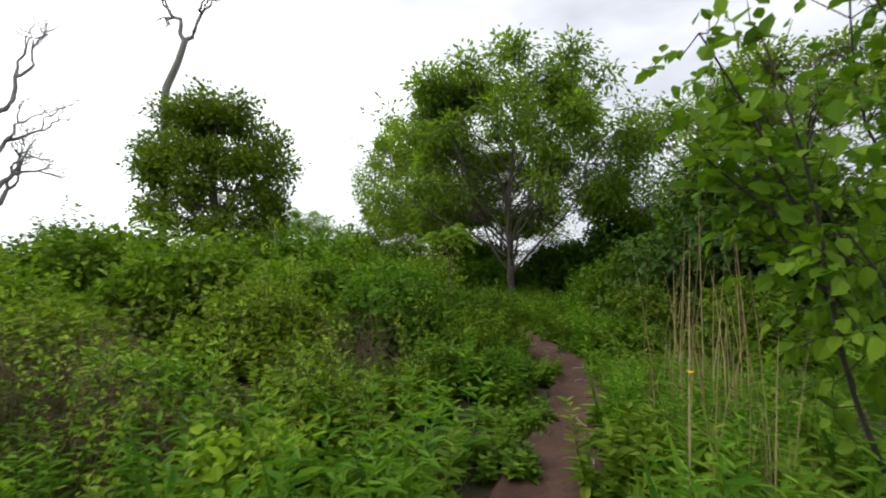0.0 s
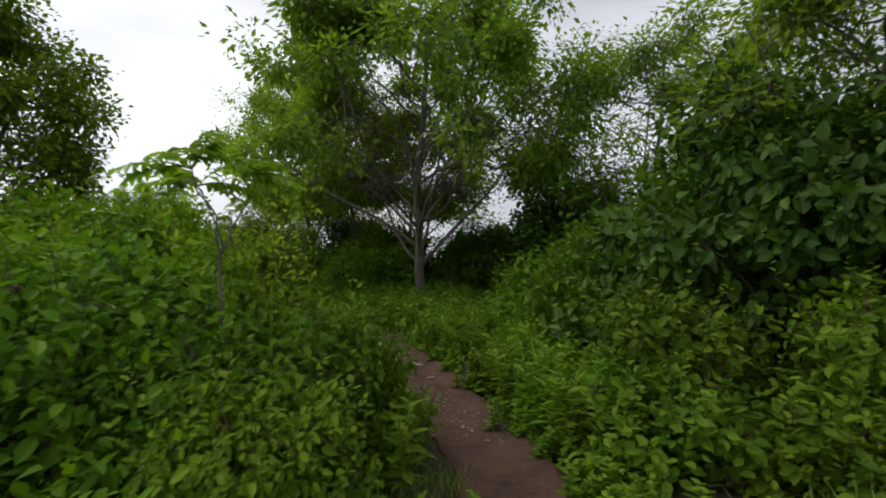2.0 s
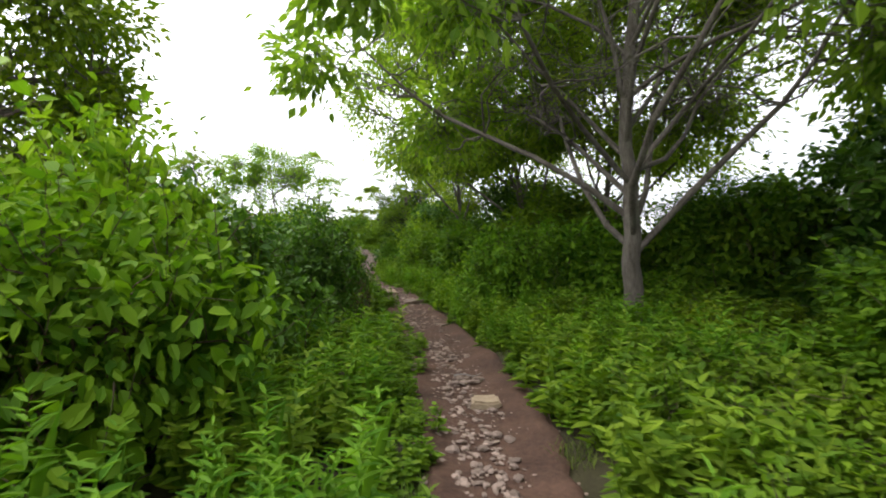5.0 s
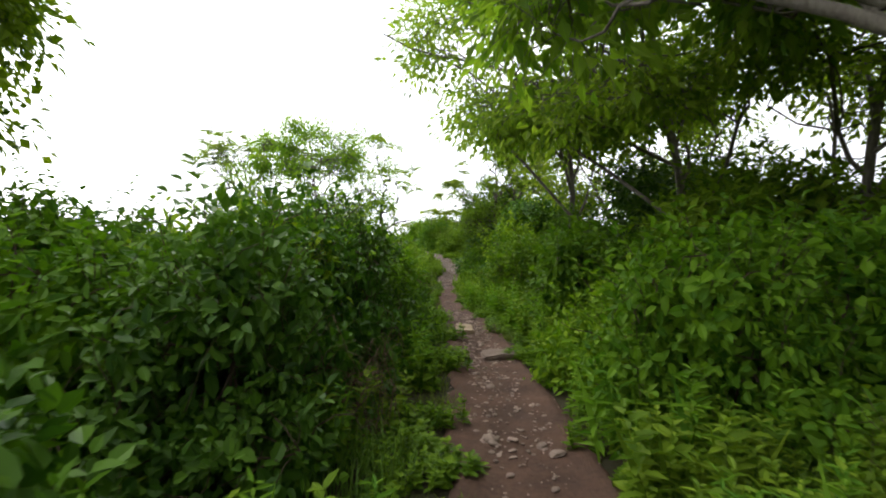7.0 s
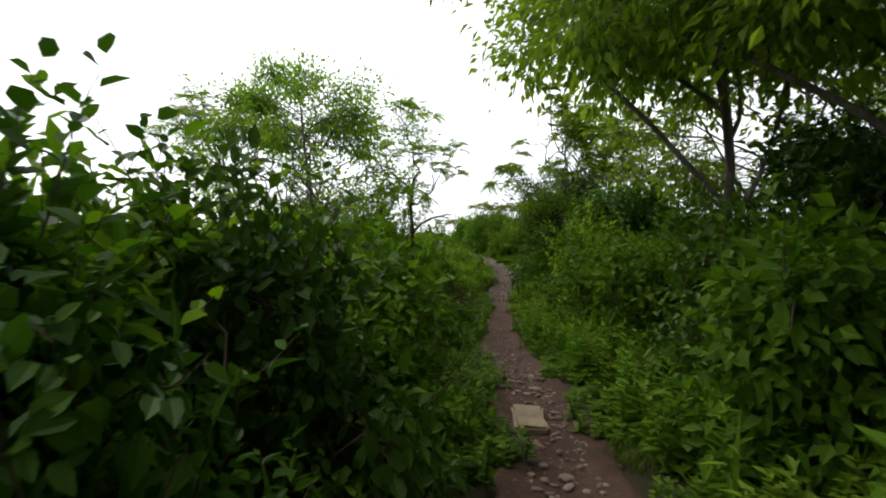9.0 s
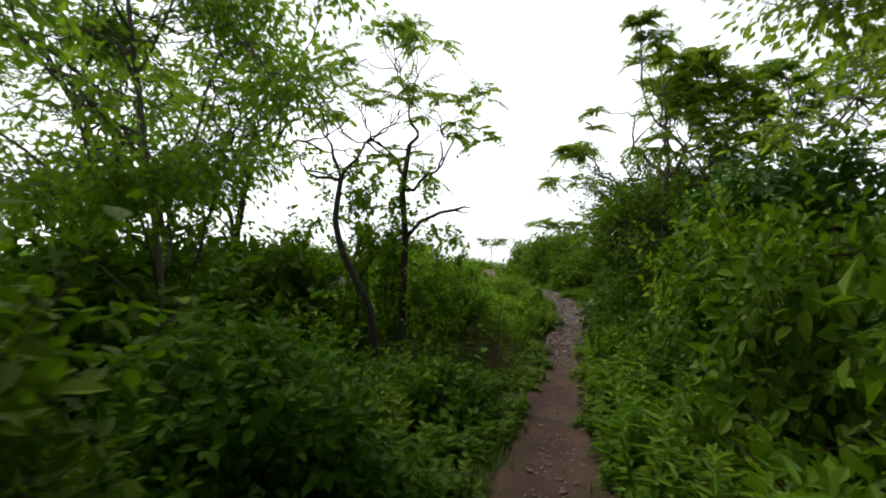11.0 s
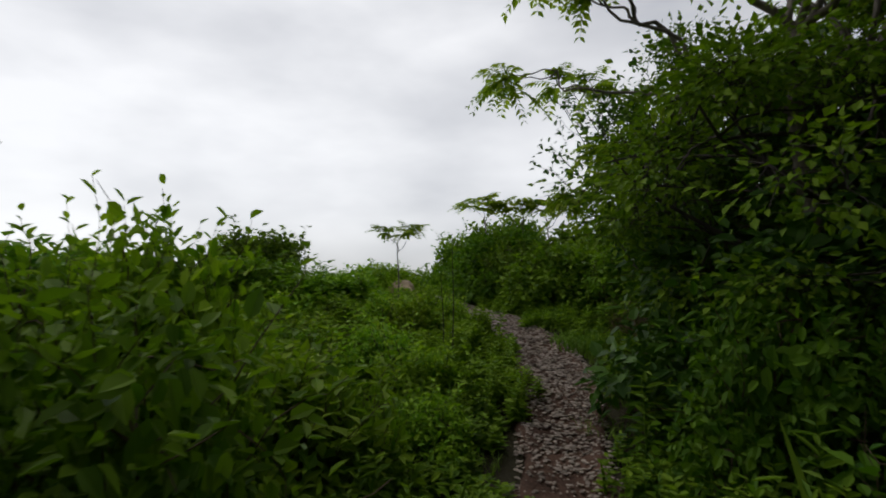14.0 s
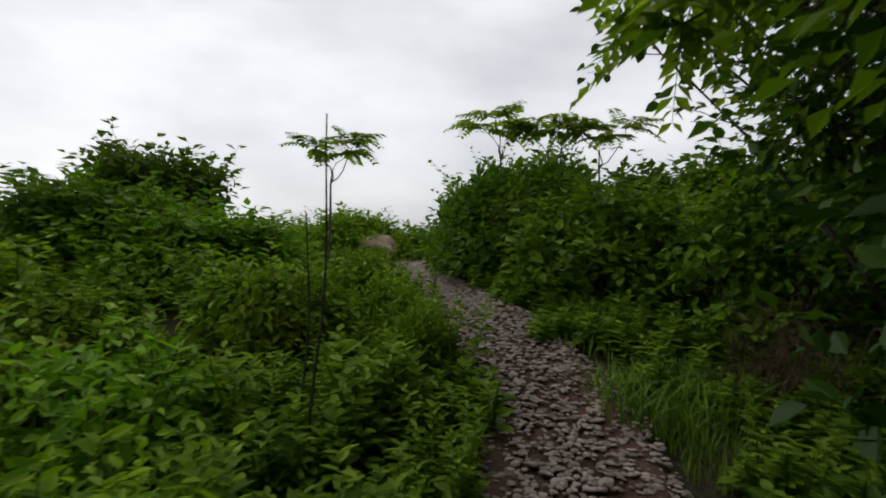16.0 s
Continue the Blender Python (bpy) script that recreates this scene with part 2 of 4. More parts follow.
# ---- the lie of the land ----
TRAIL = [(0.0, -6.0, 0.34), (0.1, -3.0, 0.32), (0.2, -1.0, 0.32), (0.42, 1.2, 0.31), (0.72, 3.0, 0.28), (1.47, 5.4, 0.24), (1.74, 6.6, 0.26),
         (1.80, 7.8, 0.29), (1.68, 9.0, 0.32), (1.5, 10.4, 0.36), (1.28, 11.8, 0.34), (0.88, 13.6, 0.40), (0.62, 14.7, 0.50), (0.1, 16.4, 0.46),
         (-0.45, 17.8, 0.42), (-1.0, 19.2, 0.46), (-1.6, 20.7, 0.38), (-2.14, 22.0, 0.38), (-2.76, 23.4, 0.38), (-3.5, 24.9, 0.37),
         (-4.1, 26.1, 0.33), (-4.6, 27.2, 0.26), (-5.2, 28.6, 0.25), (-5.75, 30.0, 0.25), (-6.25, 31.3, 0.25), (-6.62, 32.4, 0.27),
         (-6.95, 33.42, 0.30), (-7.42, 34.2, 0.34), (-8.3, 35.1, 0.28), (-9.1, 35.8, 0.26), (-9.9, 36.5, 0.26), (-10.9, 37.6, 0.26), (-12.2, 39.2, 0.26)]
TR = np.array(TRAIL)


def trail_at(x, y):
    """Distance from the trail's middle line, its half width there, and the way along, for arrays of x, y."""
    p = np.stack([np.ravel(x), np.ravel(y)], -1)
    best, half, along, side = np.full(len(p), 1e9), np.zeros(len(p)), np.zeros(len(p)), np.zeros(len(p))
    s0 = 0.0
    for a, b in zip(TR[:-1], TR[1:]):
        d = b[:2] - a[:2]
        ln = np.hypot(*d)
        t = np.clip(((p - a[:2]) @ d) / ln ** 2, 0, 1)
        q = p - a[:2] - t[:, None] * d
        r = np.hypot(q[:, 0], q[:, 1])
        k = r < best
        best[k], half[k], along[k] = r[k], (a[2] + (b[2] - a[2]) * t)[k], (s0 + t * ln)[k]
        side[k] = np.sign(d[0] * q[:, 1] - d[1] * q[:, 0])[k]
        s0 += ln
    return best, half, along, side


def height(x, y):
    """Ground level: nearly flat, a shallow dip, then a bank up to a low crest."""
    x, y = np.asarray(x, float), np.asarray(y, float)
    dip = -0.16 * np.exp(-((y - 27.6) / 2.6) ** 2)
    u = -(x + 6.2) * 0.6 + (y - 31.0) * 0.8
    rise = np.interp(u, [0, 1.0, 2.0, 3.1, 4.6, 6.4, 8.5, 14, 40], [0, 0.12, 0.30, 0.50, 0.80, 1.0, 1.1, 0.9, -2.0])
    f = np.clip((y - 28.0) / 4.0, 0, 1)
    f = f * f * (3 - 2 * f)
    far = np.clip((np.hypot(x + 2, y - 16) - 45) / 60, 0, 1)
    wob = 0.05 * np.sin(x * 0.9 + 1.3) * np.cos(y * 0.7) + 0.02 * np.sin(x * 2.7 + y * 1.9)
    return (dip + rise * f + wob * 0.6) * (1 - far) - 2.5 * far


def ground_z(x, y):
    return float(height(x, y))


def graded(lo, hi, fine_lo, fine_hi, step):
    inner = np.arange(fine_lo, fine_hi + 1e-6, step)
    out = np.geomspace(1, hi - fine_hi + 1, 18)[1:] - 1 + fine_hi
    out2 = fine_lo - (np.geomspace(1, fine_lo - lo + 1, 18)[1:] - 1)
    return np.concatenate([out2[::-1], inner, out])


gx, gy = graded(-900, 900, -17, 9, 0.22), graded(-900, 1000, -5, 43, 0.22)
GX, GY = np.meshgrid(gx, gy, indexing="ij")
GZ = height(GX, GY)
dist, half, _, _ = trail_at(GX, GY)
near = np.clip(1 - (dist - half) / 0.35, 0, 1).reshape(GX.shape)
GZ = GZ - 0.05 * near
nx, ny = GX.shape
ii, jj = np.meshgrid(np.arange(nx - 1), np.arange(ny - 1), indexing="ij")
quads = np.stack([ii * ny + jj, (ii + 1) * ny + jj, (ii + 1) * ny + jj + 1, ii * ny + jj + 1], -1).reshape(-1, 4)
tagged(new("ground", mesh_of("ground", np.stack([GX, GY, GZ], -1).reshape(-1, 3), quads, 4, LITTER, True)),
       "dark littered soil with patchy green growth under the shrubs", "ground", kind="structure")


def make_trail():
    """The trodden strip: a slightly hollow sheet that rides just over the ground, with ragged borders."""
    s = np.concatenate([[0], np.cumsum(np.hypot(*np.diff(TR[:, :2], axis=0).T))])
    t = np.arange(0, s[-1], 0.07)
    cx, cy, hw = (np.interp(t, s, TR[:, k]) for k in range(3))
    k = np.ones(9) / 9
    cx, cy = (np.convolve(np.pad(c, 4, "edge"), k, "valid") for c in (cx, cy))
    d = unit(np.stack([np.gradient(cx), np.gradient(cy)], -1))
    nrm = np.stack([d[:, 1], -d[:, 0]], -1)
    across = np.linspace(-1, 1, 17)
    V = []
    for i in range(len(t)):
        wl_ = hw[i] + 0.045 + 0.07 * noise.noise((t[i] * 1.7, 3.1, 0)) + 0.04 * noise.noise((t[i] * 6, 9.1, 0))
        wr_ = hw[i] + 0.05 + 0.07 * noise.noise((t[i] * 1.7, 7.7, 0)) + 0.04 * noise.noise((t[i] * 6, 1.1, 0))
        for a in across:
            w = a * (wr_ if a > 0 else wl_)
            x, y = cx[i] + nrm[i, 0] * w, cy[i] + nrm[i, 1] * w
            z = ground_z(x, y) + 0.012 - 0.035 * (1 - a * a) + 0.03 * abs(a) ** 4
            z += 0.014 * noise.noise((x * 5, y * 5, 0)) + 0.008 * noise.noise((x * 14, y * 14, 3))
            z -= 0.07 * max(0, abs(a) - 0.86) / 0.14
            V.append((x, y, z))
    n = len(across)
    i, j = np.meshgrid(np.arange(len(t) - 1), np.arange(n - 1), indexing="ij")
    q = np.stack([i * n + j, i * n + j + 1, (i + 1) * n + j + 1, (i + 1) * n + j], -1).reshape(-1, 4)
    return new("path", mesh_of("path", V, q, 4, SOIL, True))


trail = tagged(make_trail(), "narrow trodden path of reddish-brown bare soil", "path", kind="structure")


# ---- plants: a function for each kind ----
def place(x, y, turn=0.0, scale=1.0, sz=None, z=None, lean=0.0):
    z = ground_z(x, y) - 0.03 if z is None else z
    return pose(x, y, z, lean, 0, turn) @ Matrix.Diagonal((scale, scale, sz or scale, 1))


def lobes(rng, r, h, n):
    """Overlapping uneven masses that make up a bush of radius r and height h."""
    out = [((0, 0, h * 0.42), (r * 0.62, r * 0.62, h * 0.40))]
    for i in range(n):
        a = i * 2.4 + rng.uniform(-.6, .6)
        d = r * rng.uniform(0.25, 0.78)
        hh = h * rng.uniform(0.45, 1.0) * (1.1 - 0.5 * d / r)
        q = r * rng.uniform(0.2, 0.42)
        out.append(((d * np.cos(a), d * np.sin(a), hh - q * 0.8), (q * rng.uniform(.8, 1.3), q * rng.uniform(.8, 1.3), q * rng.uniform(0.6, 1.0))))
        if i % 2 == 0:
            out.append(((d * 1.15 * np.cos(a + .4), d * 1.15 * np.sin(a + .4), q * 0.7), (q, q, q * 0.8)))
    return out


def bush_points(rng, shape, count):
    """Places and outward directions on the skin of a bush and some way in."""
    area = np.array([s[0] * s[1] + s[0] * s[2] + s[1] * s[2] for _, s in shape])
    pick = rng.choice(len(shape), int(count * 2.2), p=area / area.sum())
    c, s = np.array([a for a, _ in shape])[pick], np.array([b for _, b in shape])[pick]
    d = sphere_dirs(rng, len(pick))
    deep = rng.beta(1.0, 2.2, len(pick))[:, None] * 0.6
    lump = np.array([0.30 * noise.noise((p * 2.6 + k * 1.7).tolist()) for p, k in zip(d, pick)])[:, None]
    P = c + d * s * (1 - deep + lump)
    keep = P[:, 2] > 0.04
    inside = np.zeros(len(P))
    for a, b in shape:
        q = (((P - a) / b) ** 2).sum(1)
        inside = np.maximum(inside, (q < 0.3).astype(float))
    keep &= (inside < 0.5) | (rng.random(len(P)) < 0.06)
    return P[keep][:count], unit(d / s)[keep][:count]


def heart_points(rng, shape, count):
    """Places about two thirds of the way out from the middle of each mass of a bush."""
    area = np.array([s[0] * s[1] + s[0] * s[2] + s[1] * s[2] for _, s in shape])
    pick = rng.choice(len(shape), count, p=area / area.sum())
    c, s = np.array([a for a, _ in shape])[pick], np.array([b for _, b in shape])[pick]
    d = sphere_dirs(rng, count)
    P = c + d * s * rng.uniform(.42, .72, (count, 1))
    keep = P[:, 2] > 0.05
    return P[keep], unit(d / s)[keep]


def shrub(name, rng, r, h, count, L, aspect, material, label, category="shrub", nlobe=8, shoots=10, fine=False, droop=0.25, whorl=6, reach=0.5, dead=0):
    """A bush: crooked stems from one root, leaves in sprays over its lumpy skin, and long shoots that stand out of it."""
    root = new(name)
    shape = lobes(rng, r, h, nlobe)
    lines = []
    for c, s in shape:
        end = np.array(c) + rng.normal(0, 1, 3) * np.array(s) * 0.3
        lines.append((wander(rng, (rng.normal(0, .06), rng.normal(0, .06), -0.05), end, 7, .09), np.linspace(0.012 + .005 * h, 0.005, 7)))
        for _ in range(4):
            tip = np.array(c) + sphere_dirs(rng, 1)[0] * np.array(s) * 1.05
            if tip[2] > 0.05:
                lines.append((wander(rng, end, tip, 4, .1), np.linspace(0.006, 0.002, 4)))
    P0, D0 = bush_points(rng, shape, count // whorl)
    P, D, N = [], [], []
    spray = unit(D0 + rng.normal(0, .5, D0.shape) + [0, 0, .25])
    for w in range(whorl):
        jit = rng.normal(0, 1, P0.shape)
        P.append(P0 + spray * L * (w * 0.32 - .6) + jit * L * 0.3)
        D.append(unit(spray * 0.45 + jit * 0.8 + [0, 0, -droop]))
        N.append(D0 * 0.75 + [0, 0, 0.85] + rng.normal(0, .33, P0.shape))
    for i in range(shoots):
        k = rng.integers(len(P0))
        for _ in range(30):
            if P0[k, 2] > h * 0.45:
                break
            k = rng.integers(len(P0))
        ln = rng.uniform(0.25, 1.0) * reach * min(1.3, h)
        up = unit(D0[k] * rng.uniform(.3, 1.0) + [0, 0, 0.9] + rng.normal(0, .25, 3))
        pts = wander(rng, P0[k] - up * 0.15, P0[k] + up * ln, 6, .05)
        pts[:, 2] -= np.linspace(0, 1, 6) ** 2 * ln * rng.uniform(0, .35)
        lines.append((pts, np.linspace(0.005, 0.0015, 6)))
        m = int(4 + ln / L * 1.6)
        for j in range(m):
            w = 5 * (j + 1) / m
            q = pts[min(4, int(w))] + (pts[min(5, int(w) + 1)] - pts[min(4, int(w))]) * (w - min(4, int(w)))
            a = j * 2.4 + i
            P.append(q[None] + rng.normal(0, .012, (1, 3)))
            D.append(unit(np.array([[np.cos(a), np.sin(a), 0.2]]) + up * 0.4))
            N.append(np.array([[0, 0, 1.0]]) + rng.normal(0, .3, (1, 3)))
    for i in range(dead):
        k = rng.integers(len(P0))
        e = P0[k] + unit(D0[k] + rng.normal(0, .8, 3)) * rng.uniform(.2, .5)
        e[2] = max(e[2], .1)
        lines.append((wander(rng, P0[k] - D0[k] * .2, e, 7, .12), np.linspace(0.006, 0.002, 7)))
    P, D, N = np.concatenate(P), np.concatenate(D), np.concatenate(N)
    size = L * rng.uniform(0.5, 1.25, len(P))
    Q, E = heart_points(rng, shape, int(count * 0.22))  # the shaded leaves further in
    P, D, N = np.concatenate([P, Q]), np.concatenate([D, unit(E * .3 + rng.normal(0, .7, Q.shape) + [0, 0, -.4])]), np.concatenate([N, E + [0, 0, .3]])
    size = np.concatenate([size, L * rng.uniform(1.1, 1.6, len(Q))])
    v, f, k = leaves(P, D, N, size, size * aspect, fine)
    v[:, 2] = np.maximum(v[:, 2], 0.015)
    part("foliage", mesh_of(name + "_foliage", v, f, k, material), root, "dense sprays of green leaves")["kind"] = "stuff"
    tv, tf = tubes(lines, 3)
    part("branchwork", mesh_of(name + "_stems", tv, tf, 4, TWIG), root, "thin crooked brown stems")["kind"] = "stuff"
    return tagged(root, label, category)


def tree(name, rng, trunk, radii, crown, limbs, count, L, aspect, leaf, bark, label, sub=9, twig=5, fine=False, droop=0.5, bare=0.0,
         start=0.35, spray=14, limb_r=0.42, category="tree", clump=0.2, floor=-9.0, inner=0.25, lumps=40, lump=0.22, open_r=0.0):
    """A tree: trunk along given points, limbs that reach into the crown's lumps, twigs, and leaves in sprays at their ends.
    crown: centre and half sizes, taken from the trunk's foot. The crown is made of rounded lumps."""
    root = new(name)
    trunk = np.array(trunk, float)
    tt = np.linspace(0, 1, len(trunk))
    fine_t = np.linspace(0, 1, 14)
    T = np.stack([np.interp(fine_t, tt, trunk[:, k]) for k in range(3)], -1)
    T[1:-1] += rng.normal(0, radii[0] * 0.12, (12, 3)) * [1, 1, 0]
    R = np.interp(fine_t, [0, 0.04, 1], [radii[0] * 1.35, radii[0], radii[1]])
    tv, tf = tubes([(T, R)], 9)
    part("trunk", mesh_of(name + "_trunk", tv, tf, 4, bark, True), root)
    c, s = np.array(crown[0], float), np.array(crown[1], float)
    ends, dirs, outs = [], [], []
    i = np.arange(lumps) + .5
    el, az = np.arcsin(np.clip(1 - 2 * i / lumps, -1, 1)), i * 2.399 + rng.uniform(0, 6)
    C = c + s * (np.stack([np.cos(az) * np.cos(el), np.sin(az) * np.cos(el), np.sin(el)], -1) * rng.uniform(.58, .88, (lumps, 1)) + rng.normal(0, .05, (lumps, 3)))
    C[:, 2] = np.maximum(C[:, 2], floor + rng.uniform(.2, .6, lumps))
    CR = s.mean() * lump * rng.uniform(.7, 1.3, lumps)
    for i in range(limbs):
        u = start + (1 - start) * (i + .5) / limbs * 0.98
        k = u * 13
        a, ra = T[int(k)] + (T[min(13, int(k) + 1)] - T[int(k)]) * (k % 1), np.interp(u, fine_t, R)
        az = i * 2.399 + rng.uniform(-.4, .4)
        el = rng.uniform(-0.35, 0.35) + 1.1 * (i / limbs) ** 1.3 - 0.1
        goal = c + s * 0.82 * np.array([np.cos(az) * np.cos(el), np.sin(az) * np.cos(el), np.sin(el)])
        goal[2] = max(goal[2], floor + 0.5)
        main = wander(rng, a, goal, 9, .07, 0.06)
        lines = [(main, np.linspace(ra * limb_r + 0.006, 0.009, 9))]
        for j in range(sub):
            b = main[int(rng.uniform(inner, 1.0) * 8)]
            near_by = np.argsort(((C - b) ** 2).sum(1))[:4]
            g = near_by[rng.integers(len(near_by))]
            tip = C[g] + rng.normal(0, .2, 3) * CR[g]
            side = wander(rng, b, tip, 6, .1)
            lines.append((side, np.linspace(0.011 + ra * .07, 0.004, 6)))
            for _ in range(twig):
                m = side[rng.integers(3, 6)]
                d = unit(rng.normal(0, 1, 3) + unit(C[g] - c) * .55 + [0, 0, 0.25])
                e = C[g] + d * CR[g] * rng.uniform(.65, 1.05) * np.array([1, 1, .8])
                lines.append((wander(rng, m, e, 4, .1), np.linspace(0.005, 0.002, 4)))
                inside = np.hypot(*(e - c)[:2]) < open_r and e[2] < c[2] + .35 * s[2]
                if rng.random() >= bare and e[2] > floor + rng.uniform(-.25, .25) and not inside:
                    ends.append(e)
                    dirs.append(unit(e - m))
                    outs.append(d)
        lv, lf = tubes(lines[:1], 7)
        lv2, lf2 = tubes(lines[1:], 3)
        part("limb", mesh_of(name + "_limb", np.concatenate([lv, lv2]), np.concatenate([lf, lf2 + len(lv)]), 4, bark, True), root)
    ends, dirs, outs = np.array(ends), np.array(dirs), np.array(outs)
    per = max(1, int(count / max(1, len(ends))))
    P, D, N = [], [], []
    for _ in range(per):
        j = rng.normal(0, 1, ends.shape)
        N.append(outs * .8 + [0, 0, .8] + rng.normal(0, .35, ends.shape))
        P.append(ends + j * [1, 1, .7] * clump - dirs * rng.random((len(ends), 1)) * clump * 2.0)
        D.append(unit(dirs * 0.6 + j * 0.8 + [0, 0, -droop]))
    P, D, N = np.concatenate(P), np.concatenate(D), np.concatenate(N)
    size = L * rng.uniform(0.6, 1.2, len(P))
    v, f, k = leaves(P, D, N, size, size * aspect, fine)
    part("crown", mesh_of(name + "_crown", v, f, k, leaf), root, "green leaves with gaps of sky")["kind"] = "stuff"
    return tagged(root, label, category)


def sumac_tree(name, rng, trunk, radii, forks, label, bark=None, fronds=5, frond_len=0.38, leaflet=0.085, bare=0.25, levels=3):
    """A sumac: few crooked forking branches, each ending in a fan of long drooping feathered leaves."""
    root = new(name)
    trunk = np.array(trunk, float)
    n = len(trunk)
    tv, tf = tubes([(np.stack([np.interp(np.linspace(0, 1, 12), np.linspace(0, 1, n), trunk[:, k]) for k in range(3)], -1), np.linspace(radii[0], radii[1], 12))], 8)
    part("trunk", mesh_of(name + "_trunk", tv, tf, 4, bark or BARK_DARK, True), root)
    P, D, N, S, ribs = [], [], [], [], []

    def frond(e, d):
        az = rng.uniform(0, 6.28)
        out = unit(np.array([np.cos(az), np.sin(az), rng.uniform(-.25, 1.3)]) + d * 0.45)
        rib = e + np.linspace(0, 1, 10)[:, None] * out * frond_len
        rib[:, 2] -= np.linspace(0, 1, 10) ** 2 * frond_len * rng.uniform(.3, .8)
        side = unit(np.cross(out, [0, 0, 1.0]))
        for j in range(2, 10):
            for sg in (-1, 1):
                P.append(rib[j])
                D.append(unit(side * sg + out * 0.6 + np.array([0, 0, -0.6])))
                N.append(np.array([0, 0, 1.0]) + out * .4 + rng.normal(0, .35, 3))
                S.append(leaflet * rng.uniform(.75, 1.1) * (1.0 if j < 8 else .75))
        return (rib, np.linspace(0.004, 0.0015, 10))

    def grow(a, d, ln, ra, lev, lines):
        b = a + d * ln
        ln_pts = wander(rng, a, b, 6, .08)
        lines.append((ln_pts, np.linspace(ra, ra * 0.6, 6)))
        if lev == 0:
            if rng.random() >= bare:
                for _ in range(fronds):
                    ribs.append(frond(b, d))
            else:
                for _ in range(4):
                    e = b + unit(d + rng.normal(0, .6, 3)) * ln * .5
                    lines.append((wander(rng, b, e, 4, .1), np.linspace(ra * .4, .0015, 4)))
            return
        for _ in range(2 if rng.random() < .6 else 3):
            grow(b, unit(d + rng.normal(0, .55, 3) + [0, 0, 0.18]), ln * rng.uniform(.6, .9), ra * 0.62, lev - 1, lines)

    for a, d, ln in forks:
        lines = []
        grow(np.array(a, float), unit(np.array(d, float)), ln, radii[1] * 0.8, levels, lines)
        lv, lf = tubes(lines, 5)
        part("limb", mesh_of(name + "_limb", lv, lf, 4, bark or BARK_DARK, True), root)
    v, f, k = leaves(np.array(P), np.array(D), np.array(N), np.array(S), np.array(S) * 0.5)
    part("crown", mesh_of(name + "_crown", v, f, k, LEAF_SUMAC), root, "long feathered green leaves")["kind"] = "stuff"
    rv, rf = tubes(ribs, 3)
    part("leaf_ribs", mesh_of(name + "_ribs", rv, rf, 4, LEAF_SUMAC), root, "thin green leaf ribs")["kind"] = "stuff"
    return tagged(root, label, "tree")


def weed_data(rng, radius, stems, h, L, aspect, fine=False):
    """A patch of upright leafy weeds, as leaf polygons."""
    P, D, N, S = [], [], [], []
    for _ in range(stems):
        a, d = rng.uniform(0, 6.28), radius * np.sqrt(rng.random())
        hh = h * rng.uniform(0.5, 1.15)
        foot = np.array([d * np.cos(a), d * np.sin(a), -0.06])
        top = foot + [rng.normal(0, .12) * hh, rng.normal(0, .12) * hh, hh]
        P.append(foot)
        D.append(top - foot)
        N.append([1, 0, 0])
        S.append(-hh)
        m = int(5 + hh * 18)
        for j in range(m):
            u = 0.2 + 0.8 * (j + 1) / m
            for sg in range(2):
                az = j * 1.9 + sg * np.pi + rng.normal(0, .25)
                P.append(foot + (top - foot) * u)
                D.append([np.cos(az), np.sin(az), rng.uniform(-.3, .5) + 0.35 * u])
                N.append([rng.normal(0, .3), rng.normal(0, .3), 1])
                S.append(L * rng.uniform(.65, 1.15) * (1.15 - 0.5 * u ** 3))
    S = np.array(S)
    return leaves(np.array(P), np.array(D), np.array(N), np.abs(S), np.where(S < 0, .008, S * aspect), fine)


def grass_data(rng, radius, blades, h, width, curl=0.5):
    """Blades of grass, each bent over at the tip."""
    a, d = rng.uniform(0, 6.28, blades), radius * np.sqrt(rng.random(blades))
    foot = np.stack([d * np.cos(a), d * np.sin(a), np.full(blades, -0.04)], -1)
    az = rng.uniform(0, 6.28, blades)
    lean = np.stack([np.cos(az), np.sin(az), np.zeros(blades)], -1)
    hh = (h * rng.uniform(.4, 1.15, blades))[:, None]
    side = np.stack([-np.sin(az), np.cos(az), np.zeros(blades)], -1) * width / 2
    c = (curl * rng.uniform(.2, 1.5, blades))[:, None]
    up = np.array([0, 0, 1.0])
    rows = []
    for u, w in ((0, 1), (.45, .9), (.8, .55), (1, .05)):
        p = foot + up * hh * (u - 0.25 * c * u ** 3) + lean * hh * c * u ** 2.2
        rows += [p - side * w, p + side * w]
    v = np.stack(rows, 1).reshape(-1, 3)
    i = np.arange(blades)[:, None] * 8
    return v, np.concatenate([i + [0, 1, 3, 2], i + [2, 3, 5, 4], i + [4, 5, 7, 6]]), 4


